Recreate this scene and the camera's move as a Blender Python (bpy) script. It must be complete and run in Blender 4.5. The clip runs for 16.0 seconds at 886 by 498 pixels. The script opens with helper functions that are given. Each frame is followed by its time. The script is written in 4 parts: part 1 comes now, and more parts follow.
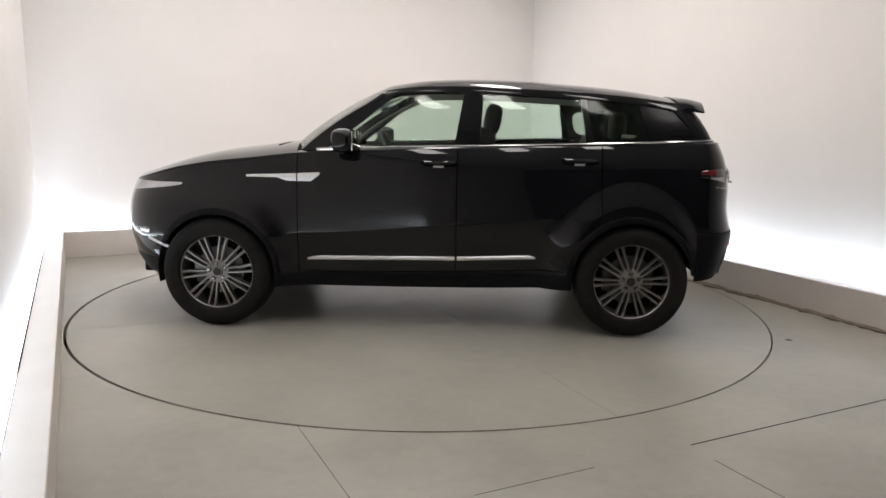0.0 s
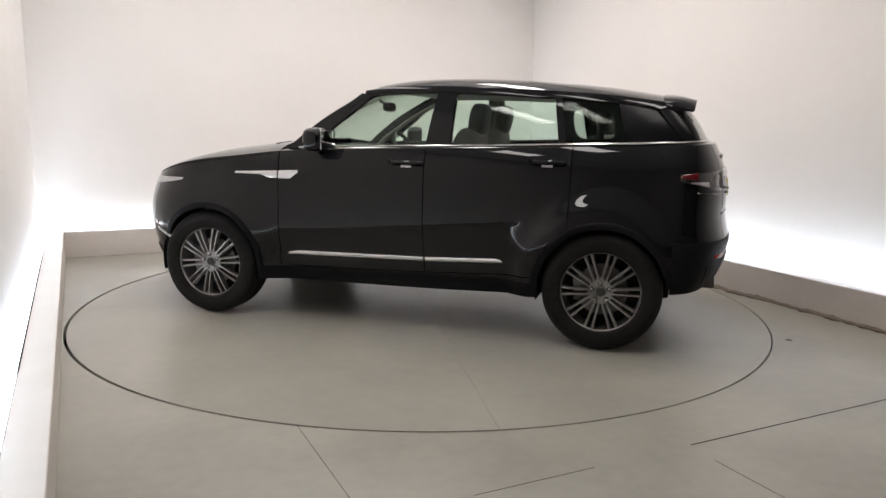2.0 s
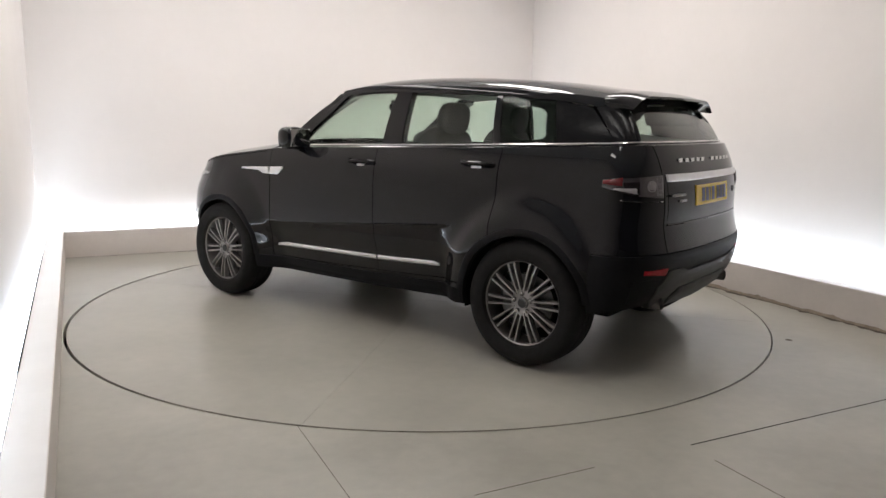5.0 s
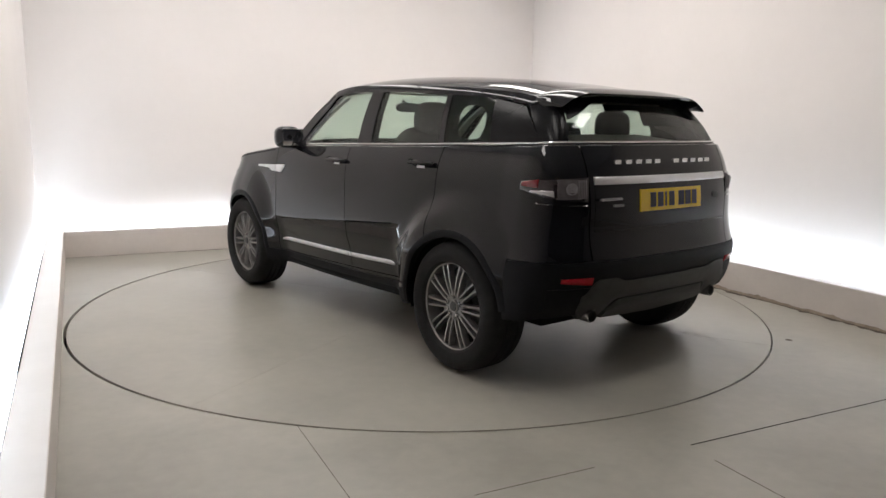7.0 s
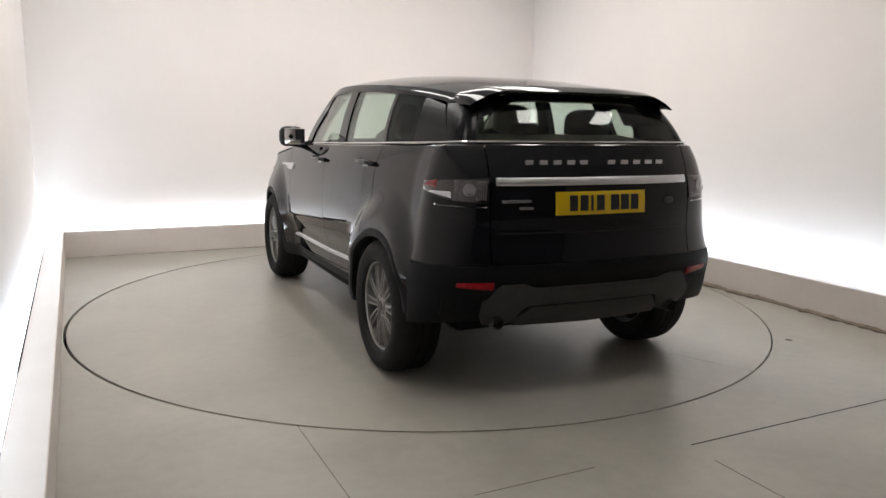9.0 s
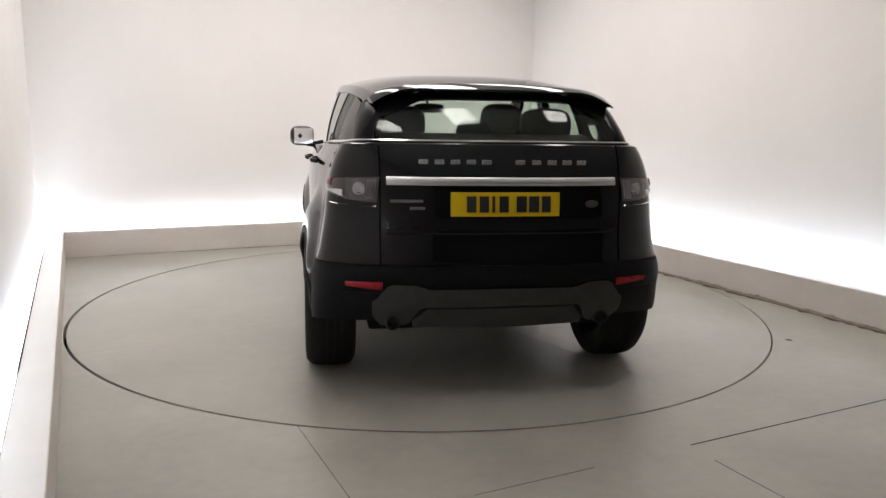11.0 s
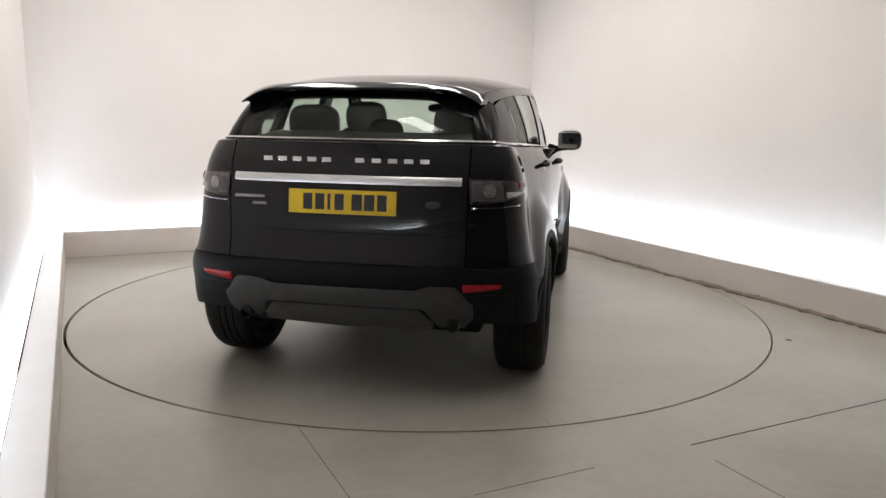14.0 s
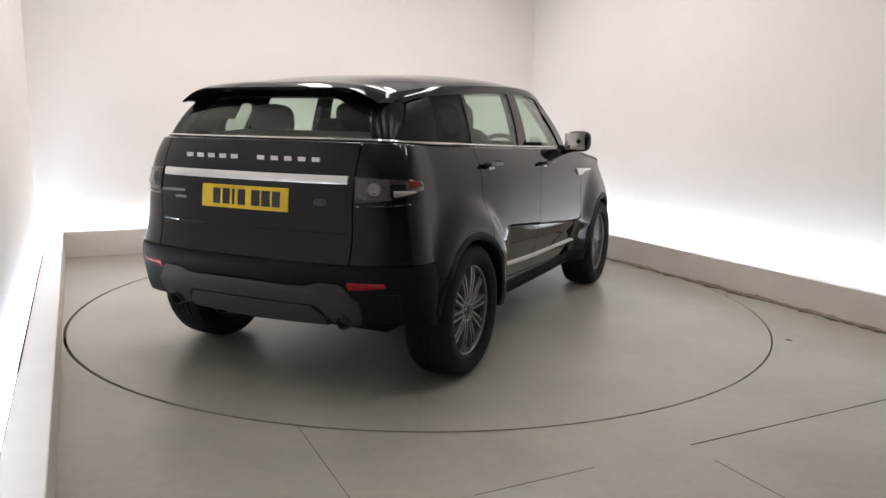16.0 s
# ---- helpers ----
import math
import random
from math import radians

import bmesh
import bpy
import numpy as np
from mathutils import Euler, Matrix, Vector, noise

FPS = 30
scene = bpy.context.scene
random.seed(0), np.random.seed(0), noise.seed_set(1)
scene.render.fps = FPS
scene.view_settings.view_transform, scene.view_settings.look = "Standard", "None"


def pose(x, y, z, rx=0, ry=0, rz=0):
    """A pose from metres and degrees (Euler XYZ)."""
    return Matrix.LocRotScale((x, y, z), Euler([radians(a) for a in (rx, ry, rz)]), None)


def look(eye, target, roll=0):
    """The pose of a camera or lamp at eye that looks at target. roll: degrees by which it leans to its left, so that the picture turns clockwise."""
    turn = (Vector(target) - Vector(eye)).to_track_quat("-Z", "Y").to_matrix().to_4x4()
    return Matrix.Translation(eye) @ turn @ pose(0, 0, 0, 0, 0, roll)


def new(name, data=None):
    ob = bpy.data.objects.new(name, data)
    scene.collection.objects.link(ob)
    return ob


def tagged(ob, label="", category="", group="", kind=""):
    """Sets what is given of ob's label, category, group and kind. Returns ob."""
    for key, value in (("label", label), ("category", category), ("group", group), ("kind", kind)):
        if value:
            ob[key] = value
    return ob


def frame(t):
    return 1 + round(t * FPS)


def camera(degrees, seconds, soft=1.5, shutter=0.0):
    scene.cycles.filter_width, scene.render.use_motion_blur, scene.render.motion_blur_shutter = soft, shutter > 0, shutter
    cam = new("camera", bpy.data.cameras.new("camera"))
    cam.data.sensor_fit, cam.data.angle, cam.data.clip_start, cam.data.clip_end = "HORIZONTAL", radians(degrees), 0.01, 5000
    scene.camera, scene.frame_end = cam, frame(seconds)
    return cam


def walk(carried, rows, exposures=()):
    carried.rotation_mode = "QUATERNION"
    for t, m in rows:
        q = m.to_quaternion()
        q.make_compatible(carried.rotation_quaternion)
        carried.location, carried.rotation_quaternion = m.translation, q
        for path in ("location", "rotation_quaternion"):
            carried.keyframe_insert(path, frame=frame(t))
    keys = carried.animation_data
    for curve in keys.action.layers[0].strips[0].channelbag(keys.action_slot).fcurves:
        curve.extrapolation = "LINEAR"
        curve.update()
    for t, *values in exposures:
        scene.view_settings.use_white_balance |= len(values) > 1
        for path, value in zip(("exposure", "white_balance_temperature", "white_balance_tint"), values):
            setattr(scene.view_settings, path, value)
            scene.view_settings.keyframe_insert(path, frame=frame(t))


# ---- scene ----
TAU = 2 * math.pi
# ---- camera: fixed on a bracket beside the near wall ----
cam = camera(61.52, 16.0, soft=1.5)
YAW, TILT, ROLL = radians(1.4836), radians(9.7597), 0.9617
EYE = (0.0, -5.5145, 1.344)
AIM = (EYE[0] + math.sin(YAW) * math.cos(TILT), EYE[1] + math.cos(YAW) * math.cos(TILT), EYE[2] - math.sin(TILT))
walk(cam, [(0.0, look(EYE, AIM, ROLL)), (16.0, look(EYE, AIM, ROLL))])

# ---- plan of the booth: e1 across, e2 along, turned in the world ----
PHI = 24.83
BACK, RIGHT, LEFT, NEAR = 2.807, 2.460, 2.450, -8.0     # inner faces of the plinths, and the near end
PLINTH_H, PLINTH_D, SLOT_L, SLOT_R = 0.245, 0.14, 0.08, 0.26
WALL_B, WALL_R, WALL_L = BACK + PLINTH_D + 0.10, RIGHT + PLINTH_D + SLOT_R, LEFT + PLINTH_D + SLOT_L
CEIL = 3.3
DISC_R, GAP = 2.4357, 0.014
ROOM = pose(0, 0, 0, 0, 0, PHI)

# ---- world and lights ----
world = bpy.data.worlds.new("world")
scene.world = world
world.use_nodes = True
world.node_tree.nodes["Background"].inputs[0].default_value = (0.6, 0.7, 0.9, 1)
world.node_tree.nodes["Background"].inputs[1].default_value = 0.02
LIGHT_W = 0.30
LED_POWER, PANEL_POWER = 29.0, 3.0 * 1.06 / LIGHT_W
scene.view_settings.exposure = 0.0


# ---- materials ----
def mat(name, color, rough=0.5, metal=0.0, coat=0.0, var=0.0, scale=8.0, bump=0.0, bscale=60.0, rvar=0.0, emit=None, power=0.0, ior=1.5, spec=0.5, coat_ior=1.5):
    m = bpy.data.materials.new(name)
    m.use_nodes = True
    nt = m.node_tree
    b = nt.nodes["Principled BSDF"]
    b.inputs["Base Color"].default_value = (*color, 1)
    b.inputs["Roughness"].default_value = rough
    b.inputs["Metallic"].default_value = metal
    b.inputs["Coat Weight"].default_value = coat
    b.inputs["Coat Roughness"].default_value = 0.03
    b.inputs["IOR"].default_value = ior
    b.inputs["Specular IOR Level"].default_value = spec
    b.inputs["Coat IOR"].default_value = coat_ior
    if emit:
        b.inputs["Emission Color"].default_value = (*emit, 1)
        b.inputs["Emission Strength"].default_value = power
    if var or bump or rvar:
        co = nt.nodes.new("ShaderNodeTexCoord")
    if var or rvar:
        n1, n2, mx = nt.nodes.new("ShaderNodeTexNoise"), nt.nodes.new("ShaderNodeTexNoise"), nt.nodes.new("ShaderNodeMath")
        n1.inputs["Scale"].default_value, n2.inputs["Scale"].default_value = scale, scale * 9
        n1.inputs["Detail"].default_value, n2.inputs["Detail"].default_value = 5, 3
        nt.links.new(co.outputs["Object"], n1.inputs["Vector"])
        nt.links.new(co.outputs["Object"], n2.inputs["Vector"])
        mx.operation = "MULTIPLY_ADD"
        mx.inputs[1].default_value = 0.35
        nt.links.new(n2.outputs["Fac"], mx.inputs[0])
        nt.links.new(n1.outputs["Fac"], mx.inputs[2])
    if var:
        r = nt.nodes.new("ShaderNodeValToRGB")
        r.color_ramp.elements[0].position, r.color_ramp.elements[1].position = 0.45, 0.9
        r.color_ramp.elements[0].color = (*[c * (1 - var) for c in color], 1)
        r.color_ramp.elements[1].color = (*[min(1, c * (1 + var)) for c in color], 1)
        nt.links.new(mx.outputs[0], r.inputs[0])
        nt.links.new(r.outputs[0], b.inputs["Base Color"])
    if rvar:
        mr = nt.nodes.new("ShaderNodeMapRange")
        mr.inputs[1].default_value, mr.inputs[2].default_value = 0.4, 0.95
        mr.inputs[3].default_value, mr.inputs[4].default_value = rough - rvar, rough + rvar
        nt.links.new(mx.outputs[0], mr.inputs[0])
        nt.links.new(mr.outputs[0], b.inputs["Roughness"])
    if bump:
        n3, bp = nt.nodes.new("ShaderNodeTexNoise"), nt.nodes.new("ShaderNodeBump")
        n3.inputs["Scale"].default_value, n3.inputs["Detail"].default_value = bscale, 4
        bp.inputs["Strength"].default_value, bp.inputs["Distance"].default_value = bump, 0.01
        nt.links.new(co.outputs["Object"], n3.inputs["Vector"])
        nt.links.new(n3.outputs["Fac"], bp.inputs["Height"])
        nt.links.new(bp.outputs[0], b.inputs["Normal"])
    return m


def pane_mat(name, tint, gloss=1.0):
    m = bpy.data.materials.new(name)
    m.use_nodes = True
    nt = m.node_tree
    m.surface_render_method = "BLENDED"
    nt.nodes.clear()
    out, mix, tr, gl, lw, pw, ad = [nt.nodes.new("ShaderNode" + k) for k in ("OutputMaterial", "MixShader", "BsdfTransparent", "BsdfGlossy", "LayerWeight", "Math", "Math")]
    tr.inputs[0].default_value = (*tint, 1)
    gl.inputs["Roughness"].default_value = 0.02
    lw.inputs[0].default_value = 0.5
    pw.operation, pw.inputs[1].default_value = "POWER", 5.0
    ad.operation, ad.inputs[1].default_value, ad.inputs[2].default_value = "MULTIPLY_ADD", 0.95 * gloss, 0.035 * gloss
    nt.links.new(lw.outputs["Facing"], pw.inputs[0])
    nt.links.new(pw.outputs[0], ad.inputs[0])
    nt.links.new(ad.outputs[0], mix.inputs[0])
    nt.links.new(tr.outputs[0], mix.inputs[1])
    nt.links.new(gl.outputs[0], mix.inputs[2])
    nt.links.new(mix.outputs[0], out.inputs[0])
    return m


M = dict(
    wall=mat("wall_paint", (0.80, 0.755, 0.73), 0.6, var=0.02, scale=1.2, bump=0.05, bscale=90),
    ceiling=mat("ceiling_paint", (0.72, 0.69, 0.66), 0.8, var=0.03, scale=1.5),
    dark=mat("dark_end_wall", (0.05, 0.05, 0.055), 0.7, var=0.2, scale=2),
    plinth=mat("plinth_paint", (0.62, 0.565, 0.525), 0.4, var=0.05, scale=3, bump=0.04, rvar=0.08),
    floor=mat("floor_paint", (0.352, 0.337, 0.293), 0.33, var=0.15, scale=1.6, bump=0.012, bscale=25, rvar=0.04),
    disc=mat("turntable_paint", (0.352, 0.337, 0.293), 0.32, var=0.12, scale=1.3, bump=0.012, bscale=25, rvar=0.02),
    pit=mat("dark_joint", (0.02, 0.018, 0.016), 0.9),
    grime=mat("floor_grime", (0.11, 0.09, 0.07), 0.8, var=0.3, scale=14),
    ring=mat("lamp_reflector", (0.30, 0.28, 0.29), 0.2, metal=0.5, coat=0.8, var=0.2, scale=60),
    # paler and glossier than the plinth: the strip's glare put into its colour
    cap=mat("plinth_top_glare", (0.82, 0.81, 0.80), 0.18, var=0.03, scale=4),
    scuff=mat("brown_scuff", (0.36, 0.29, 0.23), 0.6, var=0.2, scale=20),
    smoked=mat("smoked_gloss_trim", (0.006, 0.006, 0.007), 0.22, spec=0.14),
    led=mat("led_strip", (0.9, 0.9, 0.9), 0.5, emit=(0.71, 0.855, 1.0), power=LED_POWER),
    panel=mat("light_panel", (0.9, 0.9, 0.9), 0.5, emit=(1.0, 0.95, 0.91), power=PANEL_POWER),
    paint=mat("black_car_paint", (0.0056, 0.0058, 0.0074), 0.35, coat=1.0, spec=0.0, coat_ior=1.41),
    cladding=mat("black_cladding", (0.0065, 0.0065, 0.0075), 0.5, spec=0.10, var=0.15, scale=30, bump=0.12, bscale=500),
    skid=mat("grey_skid_plastic", (0.042, 0.041, 0.040), 0.5, spec=0.25, var=0.12, scale=20, bump=0.1, bscale=500),
    black=mat("matt_black", (0.010, 0.010, 0.0105), 0.9, spec=0.1),
    rubber=mat("tyre_rubber", (0.011, 0.0105, 0.0105), 0.75, spec=0.2, var=0.25, scale=25, bump=0.2, bscale=200),
    alloy=mat("grey_alloy", (0.25, 0.24, 0.233), 0.36, metal=0.7, var=0.12, scale=30, rvar=0.06),
    brake=mat("brake_steel", (0.12, 0.115, 0.11), 0.4, metal=0.9, var=0.2, scale=20),
    chrome=mat("chrome", (0.75, 0.74, 0.73), 0.14, metal=1.0, var=0.04, scale=10),
    satin=mat("satin_silver", (0.72, 0.72, 0.73), 0.34, metal=0.85, var=0.05, scale=14),
    red=mat("red_lens", (0.30, 0.008, 0.014), 0.2, coat=0.15, spec=0.3, var=0.2, scale=40),
    lamp_glass=mat("headlamp_glass", (0.42, 0.41, 0.42), 0.15, metal=0.3, coat=0.8, var=0.10, scale=18),
    dark_red=mat("dark_red_lens", (0.13, 0.008, 0.012), 0.15, coat=0.5, var=0.2, scale=40),
    lens=mat("grey_lens", (0.07, 0.062, 0.065), 0.12, coat=0.6, var=0.2, scale=30),
    smoke=mat("smoked_lens", (0.018, 0.012, 0.014), 0.08, coat=1.0, var=0.3, scale=30),
    clear=mat("clear_lens", (0.50, 0.48, 0.50), 0.2, metal=0.4, coat=0.8, var=0.15, scale=60),
    plate=mat("yellow_plate", (0.62, 0.42, 0.012), 0.25, coat=0.5, var=0.05, scale=15),
    ink=mat("black_ink", (0.012, 0.012, 0.012), 0.4),
    letter=mat("silver_letter", (0.78, 0.78, 0.78), 0.22, metal=0.8, var=0.03),
    leather=mat("dark_leather", (0.022, 0.021, 0.02), 0.55, spec=0.3, var=0.12, scale=12, bump=0.03, bscale=60),
    fabric=mat("grey_headlining", (0.30, 0.285, 0.26), 0.9, var=0.08, scale=15),
    # pale beige carries the light band reflected low in the rear window
    shelf=mat("shelf_light_band", (0.62, 0.58, 0.52), 0.9, var=0.12, scale=30),
    glass=pane_mat("green_tinted_glass", (0.88, 0.94, 0.90)),
    privacy=pane_mat("rear_tinted_glass", (0.88, 0.92, 0.89), 1.0),
    quarter=pane_mat("dark_tinted_glass", (0.72, 0.78, 0.74), 0.45),
    mirror=mat("mirror_glass", (0.85, 0.85, 0.86), 0.02, metal=1.0),
)


# ---- mesh helpers ----
def mesh_of(name, verts, faces, material, smooth=True):
    me = bpy.data.meshes.new(name)
    me.from_pydata([tuple(v) for v in verts], [], faces)
    me.validate()
    bm = bmesh.new()
    bm.from_mesh(me)
    bmesh.ops.recalc_face_normals(bm, faces=bm.faces)
    if smooth:
        for f in bm.faces:
            f.smooth = True
        for e in bm.edges:
            if len(e.link_faces) == 2 and e.calc_face_angle(0) > 0.6:
                e.smooth = False
    bm.to_mesh(me)
    bm.free()
    me.materials.append(material)
    return me


def part(name, geo, material, parent=None, label="", smooth=True):
    ob = new(name, mesh_of(name, geo[0], geo[1], material, smooth))
    if parent:
        ob.parent = parent
    if label:
        tagged(ob, label)
    return ob


def join(*geos):
    vs, fs = [], []
    for v, f in geos:
        n = len(vs)
        vs += [tuple(p) for p in v]
        fs += [tuple(i + n for i in q) for q in f]
    return vs, fs


def moved(geo, m):
    return [tuple(m @ Vector(v)) for v in geo[0]], geo[1]


def box(x0, x1, y0, y1, z0, z1, b=0.0):
    bm = bmesh.new()
    bmesh.ops.create_cube(bm, size=1, matrix=Matrix.LocRotScale(((x0 + x1) / 2, (y0 + y1) / 2, (z0 + z1) / 2), None, (x1 - x0, y1 - y0, z1 - z0)))
    if b:
        bmesh.ops.bevel(bm, geom=bm.edges[:], offset=b, segments=2, profile=0.6, affect="EDGES")
    bm.verts.index_update()
    g = [tuple(v.co) for v in bm.verts], [tuple(v.index for v in f.verts) for f in bm.faces]
    bm.free()
    return g


def pillow(c, s, n=3.5, nu=20, nv=12):
    """A rounded box: a superellipsoid with half sizes s."""
    pw = lambda a: math.copysign(abs(a) ** (2 / n), a)
    vs, fs = [], []
    for j in range(nv + 1):
        b = -math.pi / 2 + math.pi * j / nv
        for i in range(nu):
            a = TAU * i / nu
            vs.append((c[0] + s[0] * pw(math.cos(b)) * pw(math.cos(a)), c[1] + s[1] * pw(math.cos(b)) * pw(math.sin(a)), c[2] + s[2] * pw(math.sin(b))))
    for j in range(nv):
        for i in range(nu):
            fs.append((j * nu + i, j * nu + (i + 1) % nu, (j + 1) * nu + (i + 1) % nu, (j + 1) * nu + i))
    return vs, fs


def lathe(profile, n=48, axis="y"):
    """Turns (radius, offset) pairs about the y axis."""
    vs, fs = [], []
    for r, o in profile:
        for i in range(n):
            a = TAU * i / n
            vs.append((r * math.cos(a), o, r * math.sin(a)))
    for j in range(len(profile) - 1):
        for i in range(n):
            fs.append((j * n + i, j * n + (i + 1) % n, (j + 1) * n + (i + 1) % n, (j + 1) * n + i))
    return vs, fs


def slab(grid, grid2):
    """A closed shell between two equal grids of points (rows of columns)."""
    nr, nc = len(grid), len(grid[0])
    vs = [p for r in grid for p in r] + [p for r in grid2 for p in r]
    k = nr * nc
    fs = []
    for j in range(nr - 1):
        for i in range(nc - 1):
            a = j * nc + i
            fs.append((a, a + 1, a + nc + 1, a + nc))
            fs.append((k + a, k + a + nc, k + a + nc + 1, k + a + 1))
    for j in range(nr - 1):
        for i in (0, nc - 1):
            a = j * nc + i
            fs.append((a, a + nc, k + a + nc, k + a))
    for i in range(nc - 1):
        for j in (0, nr - 1):
            a = j * nc + i
            fs.append((a, k + a, k + a + 1, a + 1))
    return vs, fs


def tube(points, r, n=8):
    vs, fs = [], []
    pts = [Vector(p) for p in points]
    for i, p in enumerate(pts):
        d = (pts[min(i + 1, len(pts) - 1)] - pts[max(i - 1, 0)]).normalized()
        q = d.to_track_quat("Z", "Y")
        for k in range(n):
            a = TAU * k / n
            vs.append(p + q @ Vector((r * math.cos(a), r * math.sin(a), 0)))
    for i in range(len(pts) - 1):
        for k in range(n):
            fs.append((i * n + k, i * n + (k + 1) % n, (i + 1) * n + (k + 1) % n, (i + 1) * n + k))
    fs.append(tuple(range(n)))
    fs.append(tuple(range((len(pts) - 1) * n, len(pts) * n)))
    return vs, fs


def ramp(x, *knots):
    """A smooth curve through (x, value) knots in rising x."""
    if x <= knots[0][0]:
        return knots[0][1]
    for i in range(len(knots) - 1):
        (a, p), (b, q) = knots[i], knots[i + 1]
        if x <= b:
            t = (x - a) / (b - a)
            s = lambda k: (knots[k + 1][1] - knots[k][1]) / (knots[k + 1][0] - knots[k][0])
            m0 = s(i) if i == 0 else (s(i - 1) + s(i)) / 2
            m1 = s(i) if i == len(knots) - 2 else (s(i) + s(i + 1)) / 2
            h = b - a
            return (2 * t**3 - 3 * t**2 + 1) * p + (t**3 - 2 * t**2 + t) * h * m0 + (3 * t**2 - 2 * t**3) * q + (t**3 - t**2) * h * m1
    return knots[-1][1]


# ---- the booth ----
def room_part(name, geo, material, label, kind="structure", category="", smooth=False):
    ob = part(name, geo, material, None, "", smooth)
    ob.matrix_world = ROOM
    return tagged(ob, label, category, "", kind)


def ring_plate(r, half, ntheta=192):
    """A rectangular plate (e1, e2 limits) with a round hole of radius r."""
    x0, x1, y0, y1 = half
    vs, fs = [], []
    for i in range(ntheta):
        a = TAU * i / ntheta
        c, s = math.cos(a), math.sin(a)
        k = min((x1 if c > 0 else x0) / c if abs(c) > 1e-9 else 1e9, (y1 if s > 0 else y0) / s if abs(s) > 1e-9 else 1e9)
        for rr, z in ((r, -0.06), (r, 0.0), (max(k, r + 0.002), 0.0)):
            hole = rr == r      # the round cut sits a few millimetres off the turntable's centre
            vs.append((rr * c - (0.0045 if hole else 0), rr * s + (0.002 if hole else 0), z))
    for i in range(ntheta):
        j = (i + 1) % ntheta
        fs += [(3 * i, 3 * j, 3 * j + 1, 3 * i + 1), (3 * i + 1, 3 * j + 1, 3 * j + 2, 3 * i + 2)]
    return vs, fs


def build_room():
    wt = 0.15
    floor = room_part("floor", box(-WALL_L, WALL_R, NEAR, WALL_B, -0.30, -0.06), M["pit"], "dark pit below the painted floor plates")
    # one painted plate round the turntable, cut by narrow dark joints
    ring = ring_plate(DISC_R + GAP / 2, (-LEFT - 0.01, RIGHT + 0.01, NEAR, BACK + 0.01))
    part("floor_plate", ring, M["floor"], floor, "grey-beige painted floor round the turntable", False)
    for x0, x1, y0, y1, m in ((-1.5012, -1.4988, -3.3, -1.925, "grime"), (-0.03, RIGHT, -2.8028, -2.7972, "pit"), (-1.08, -0.54, -2.8010, -2.7990, "grime"), (-0.0512, -0.0488, -3.7, -2.95, "grime")):
        part("joint", box(x0, x1, y0, y1, -0.05, 0.0012), M[m], floor, "narrow dark floor joint", False)
    part("stain", moved(lathe([(0.0005, 0.001), (0.016, 0.001), (0.022, 0.0005)], 9), Matrix.Translation((1.715, -1.866, 0)) @ pose(0, 0, 0, 90, 0, 0)), M["grime"], floor, "small dark floor mark", False)
    # walls
    room_part("wall_back", box(-WALL_L - wt, WALL_R + wt, WALL_B, WALL_B + wt, -0.3, CEIL), M["wall"], "plain white painted back wall washed by light from below")
    room_part("wall_right", box(WALL_R, WALL_R + wt, NEAR, WALL_B, -0.3, CEIL), M["wall"], "plain white painted side wall above a low plinth")
    room_part("wall_left", box(-WALL_L - wt, -WALL_L, NEAR, WALL_B, -0.3, CEIL), M["wall"], "plain white painted side wall with bright foot")
    room_part("wall_near", box(-WALL_L - wt, WALL_R + wt, NEAR - wt, NEAR, -0.3, CEIL), M["dark"], "dark unlit end wall of the booth")
    room_part("ceiling", box(-WALL_L - wt, WALL_R + wt, NEAR - wt, WALL_B + wt, CEIL, CEIL + wt), M["ceiling"], "off-white ceiling with light panels")
    # plinths with a hollow slot behind them for the light strip
    d, h = PLINTH_D, PLINTH_H
    room_part("plinth_back", box(-LEFT, RIGHT, BACK, BACK + d, 0, h, 0.004), M["plinth"], "low off-white plinth hiding a light strip")
    side_plinth = room_part("plinth_right", box(RIGHT, RIGHT + d, NEAR, BACK + d, 0, h, 0.004), M["plinth"], "low off-white plinth hiding a light strip")
    room_part("plinth_left", box(-LEFT - d, -LEFT, NEAR, BACK + d, 0, h, 0.004), M["plinth"], "low off-white plinth hiding a light strip")
    # added white sheets that paint the blown-out glare onto the plinth tops
    for x0, x1, y0, y1 in ((-LEFT, RIGHT, BACK + 0.004, BACK + d), (RIGHT + 0.004, RIGHT + d, NEAR, BACK + d), (-LEFT - d, -LEFT - 0.004, NEAR, BACK + d)):
        room_part("glare_sheet", box(x0, x1, y0, y1, h, h + 0.003), M["cap"], "added thin white sheet, glare of the strip on the plinth top")
    room_part("trim", box(-LEFT - d - 0.006, -LEFT - d + 0.004, -1.45, 1.60, h - 0.05, h + 0.0055), M["pit"], "dark edge strip behind the plinth top")
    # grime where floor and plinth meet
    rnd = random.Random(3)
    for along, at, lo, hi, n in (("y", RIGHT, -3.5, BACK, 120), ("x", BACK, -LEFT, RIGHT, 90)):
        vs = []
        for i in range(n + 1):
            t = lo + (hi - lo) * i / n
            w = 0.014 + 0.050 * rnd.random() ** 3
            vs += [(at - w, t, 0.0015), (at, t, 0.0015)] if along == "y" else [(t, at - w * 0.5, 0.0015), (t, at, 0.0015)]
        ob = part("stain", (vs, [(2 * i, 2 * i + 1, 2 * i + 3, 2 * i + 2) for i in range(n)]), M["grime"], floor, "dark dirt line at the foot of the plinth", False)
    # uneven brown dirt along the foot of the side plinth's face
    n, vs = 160, []
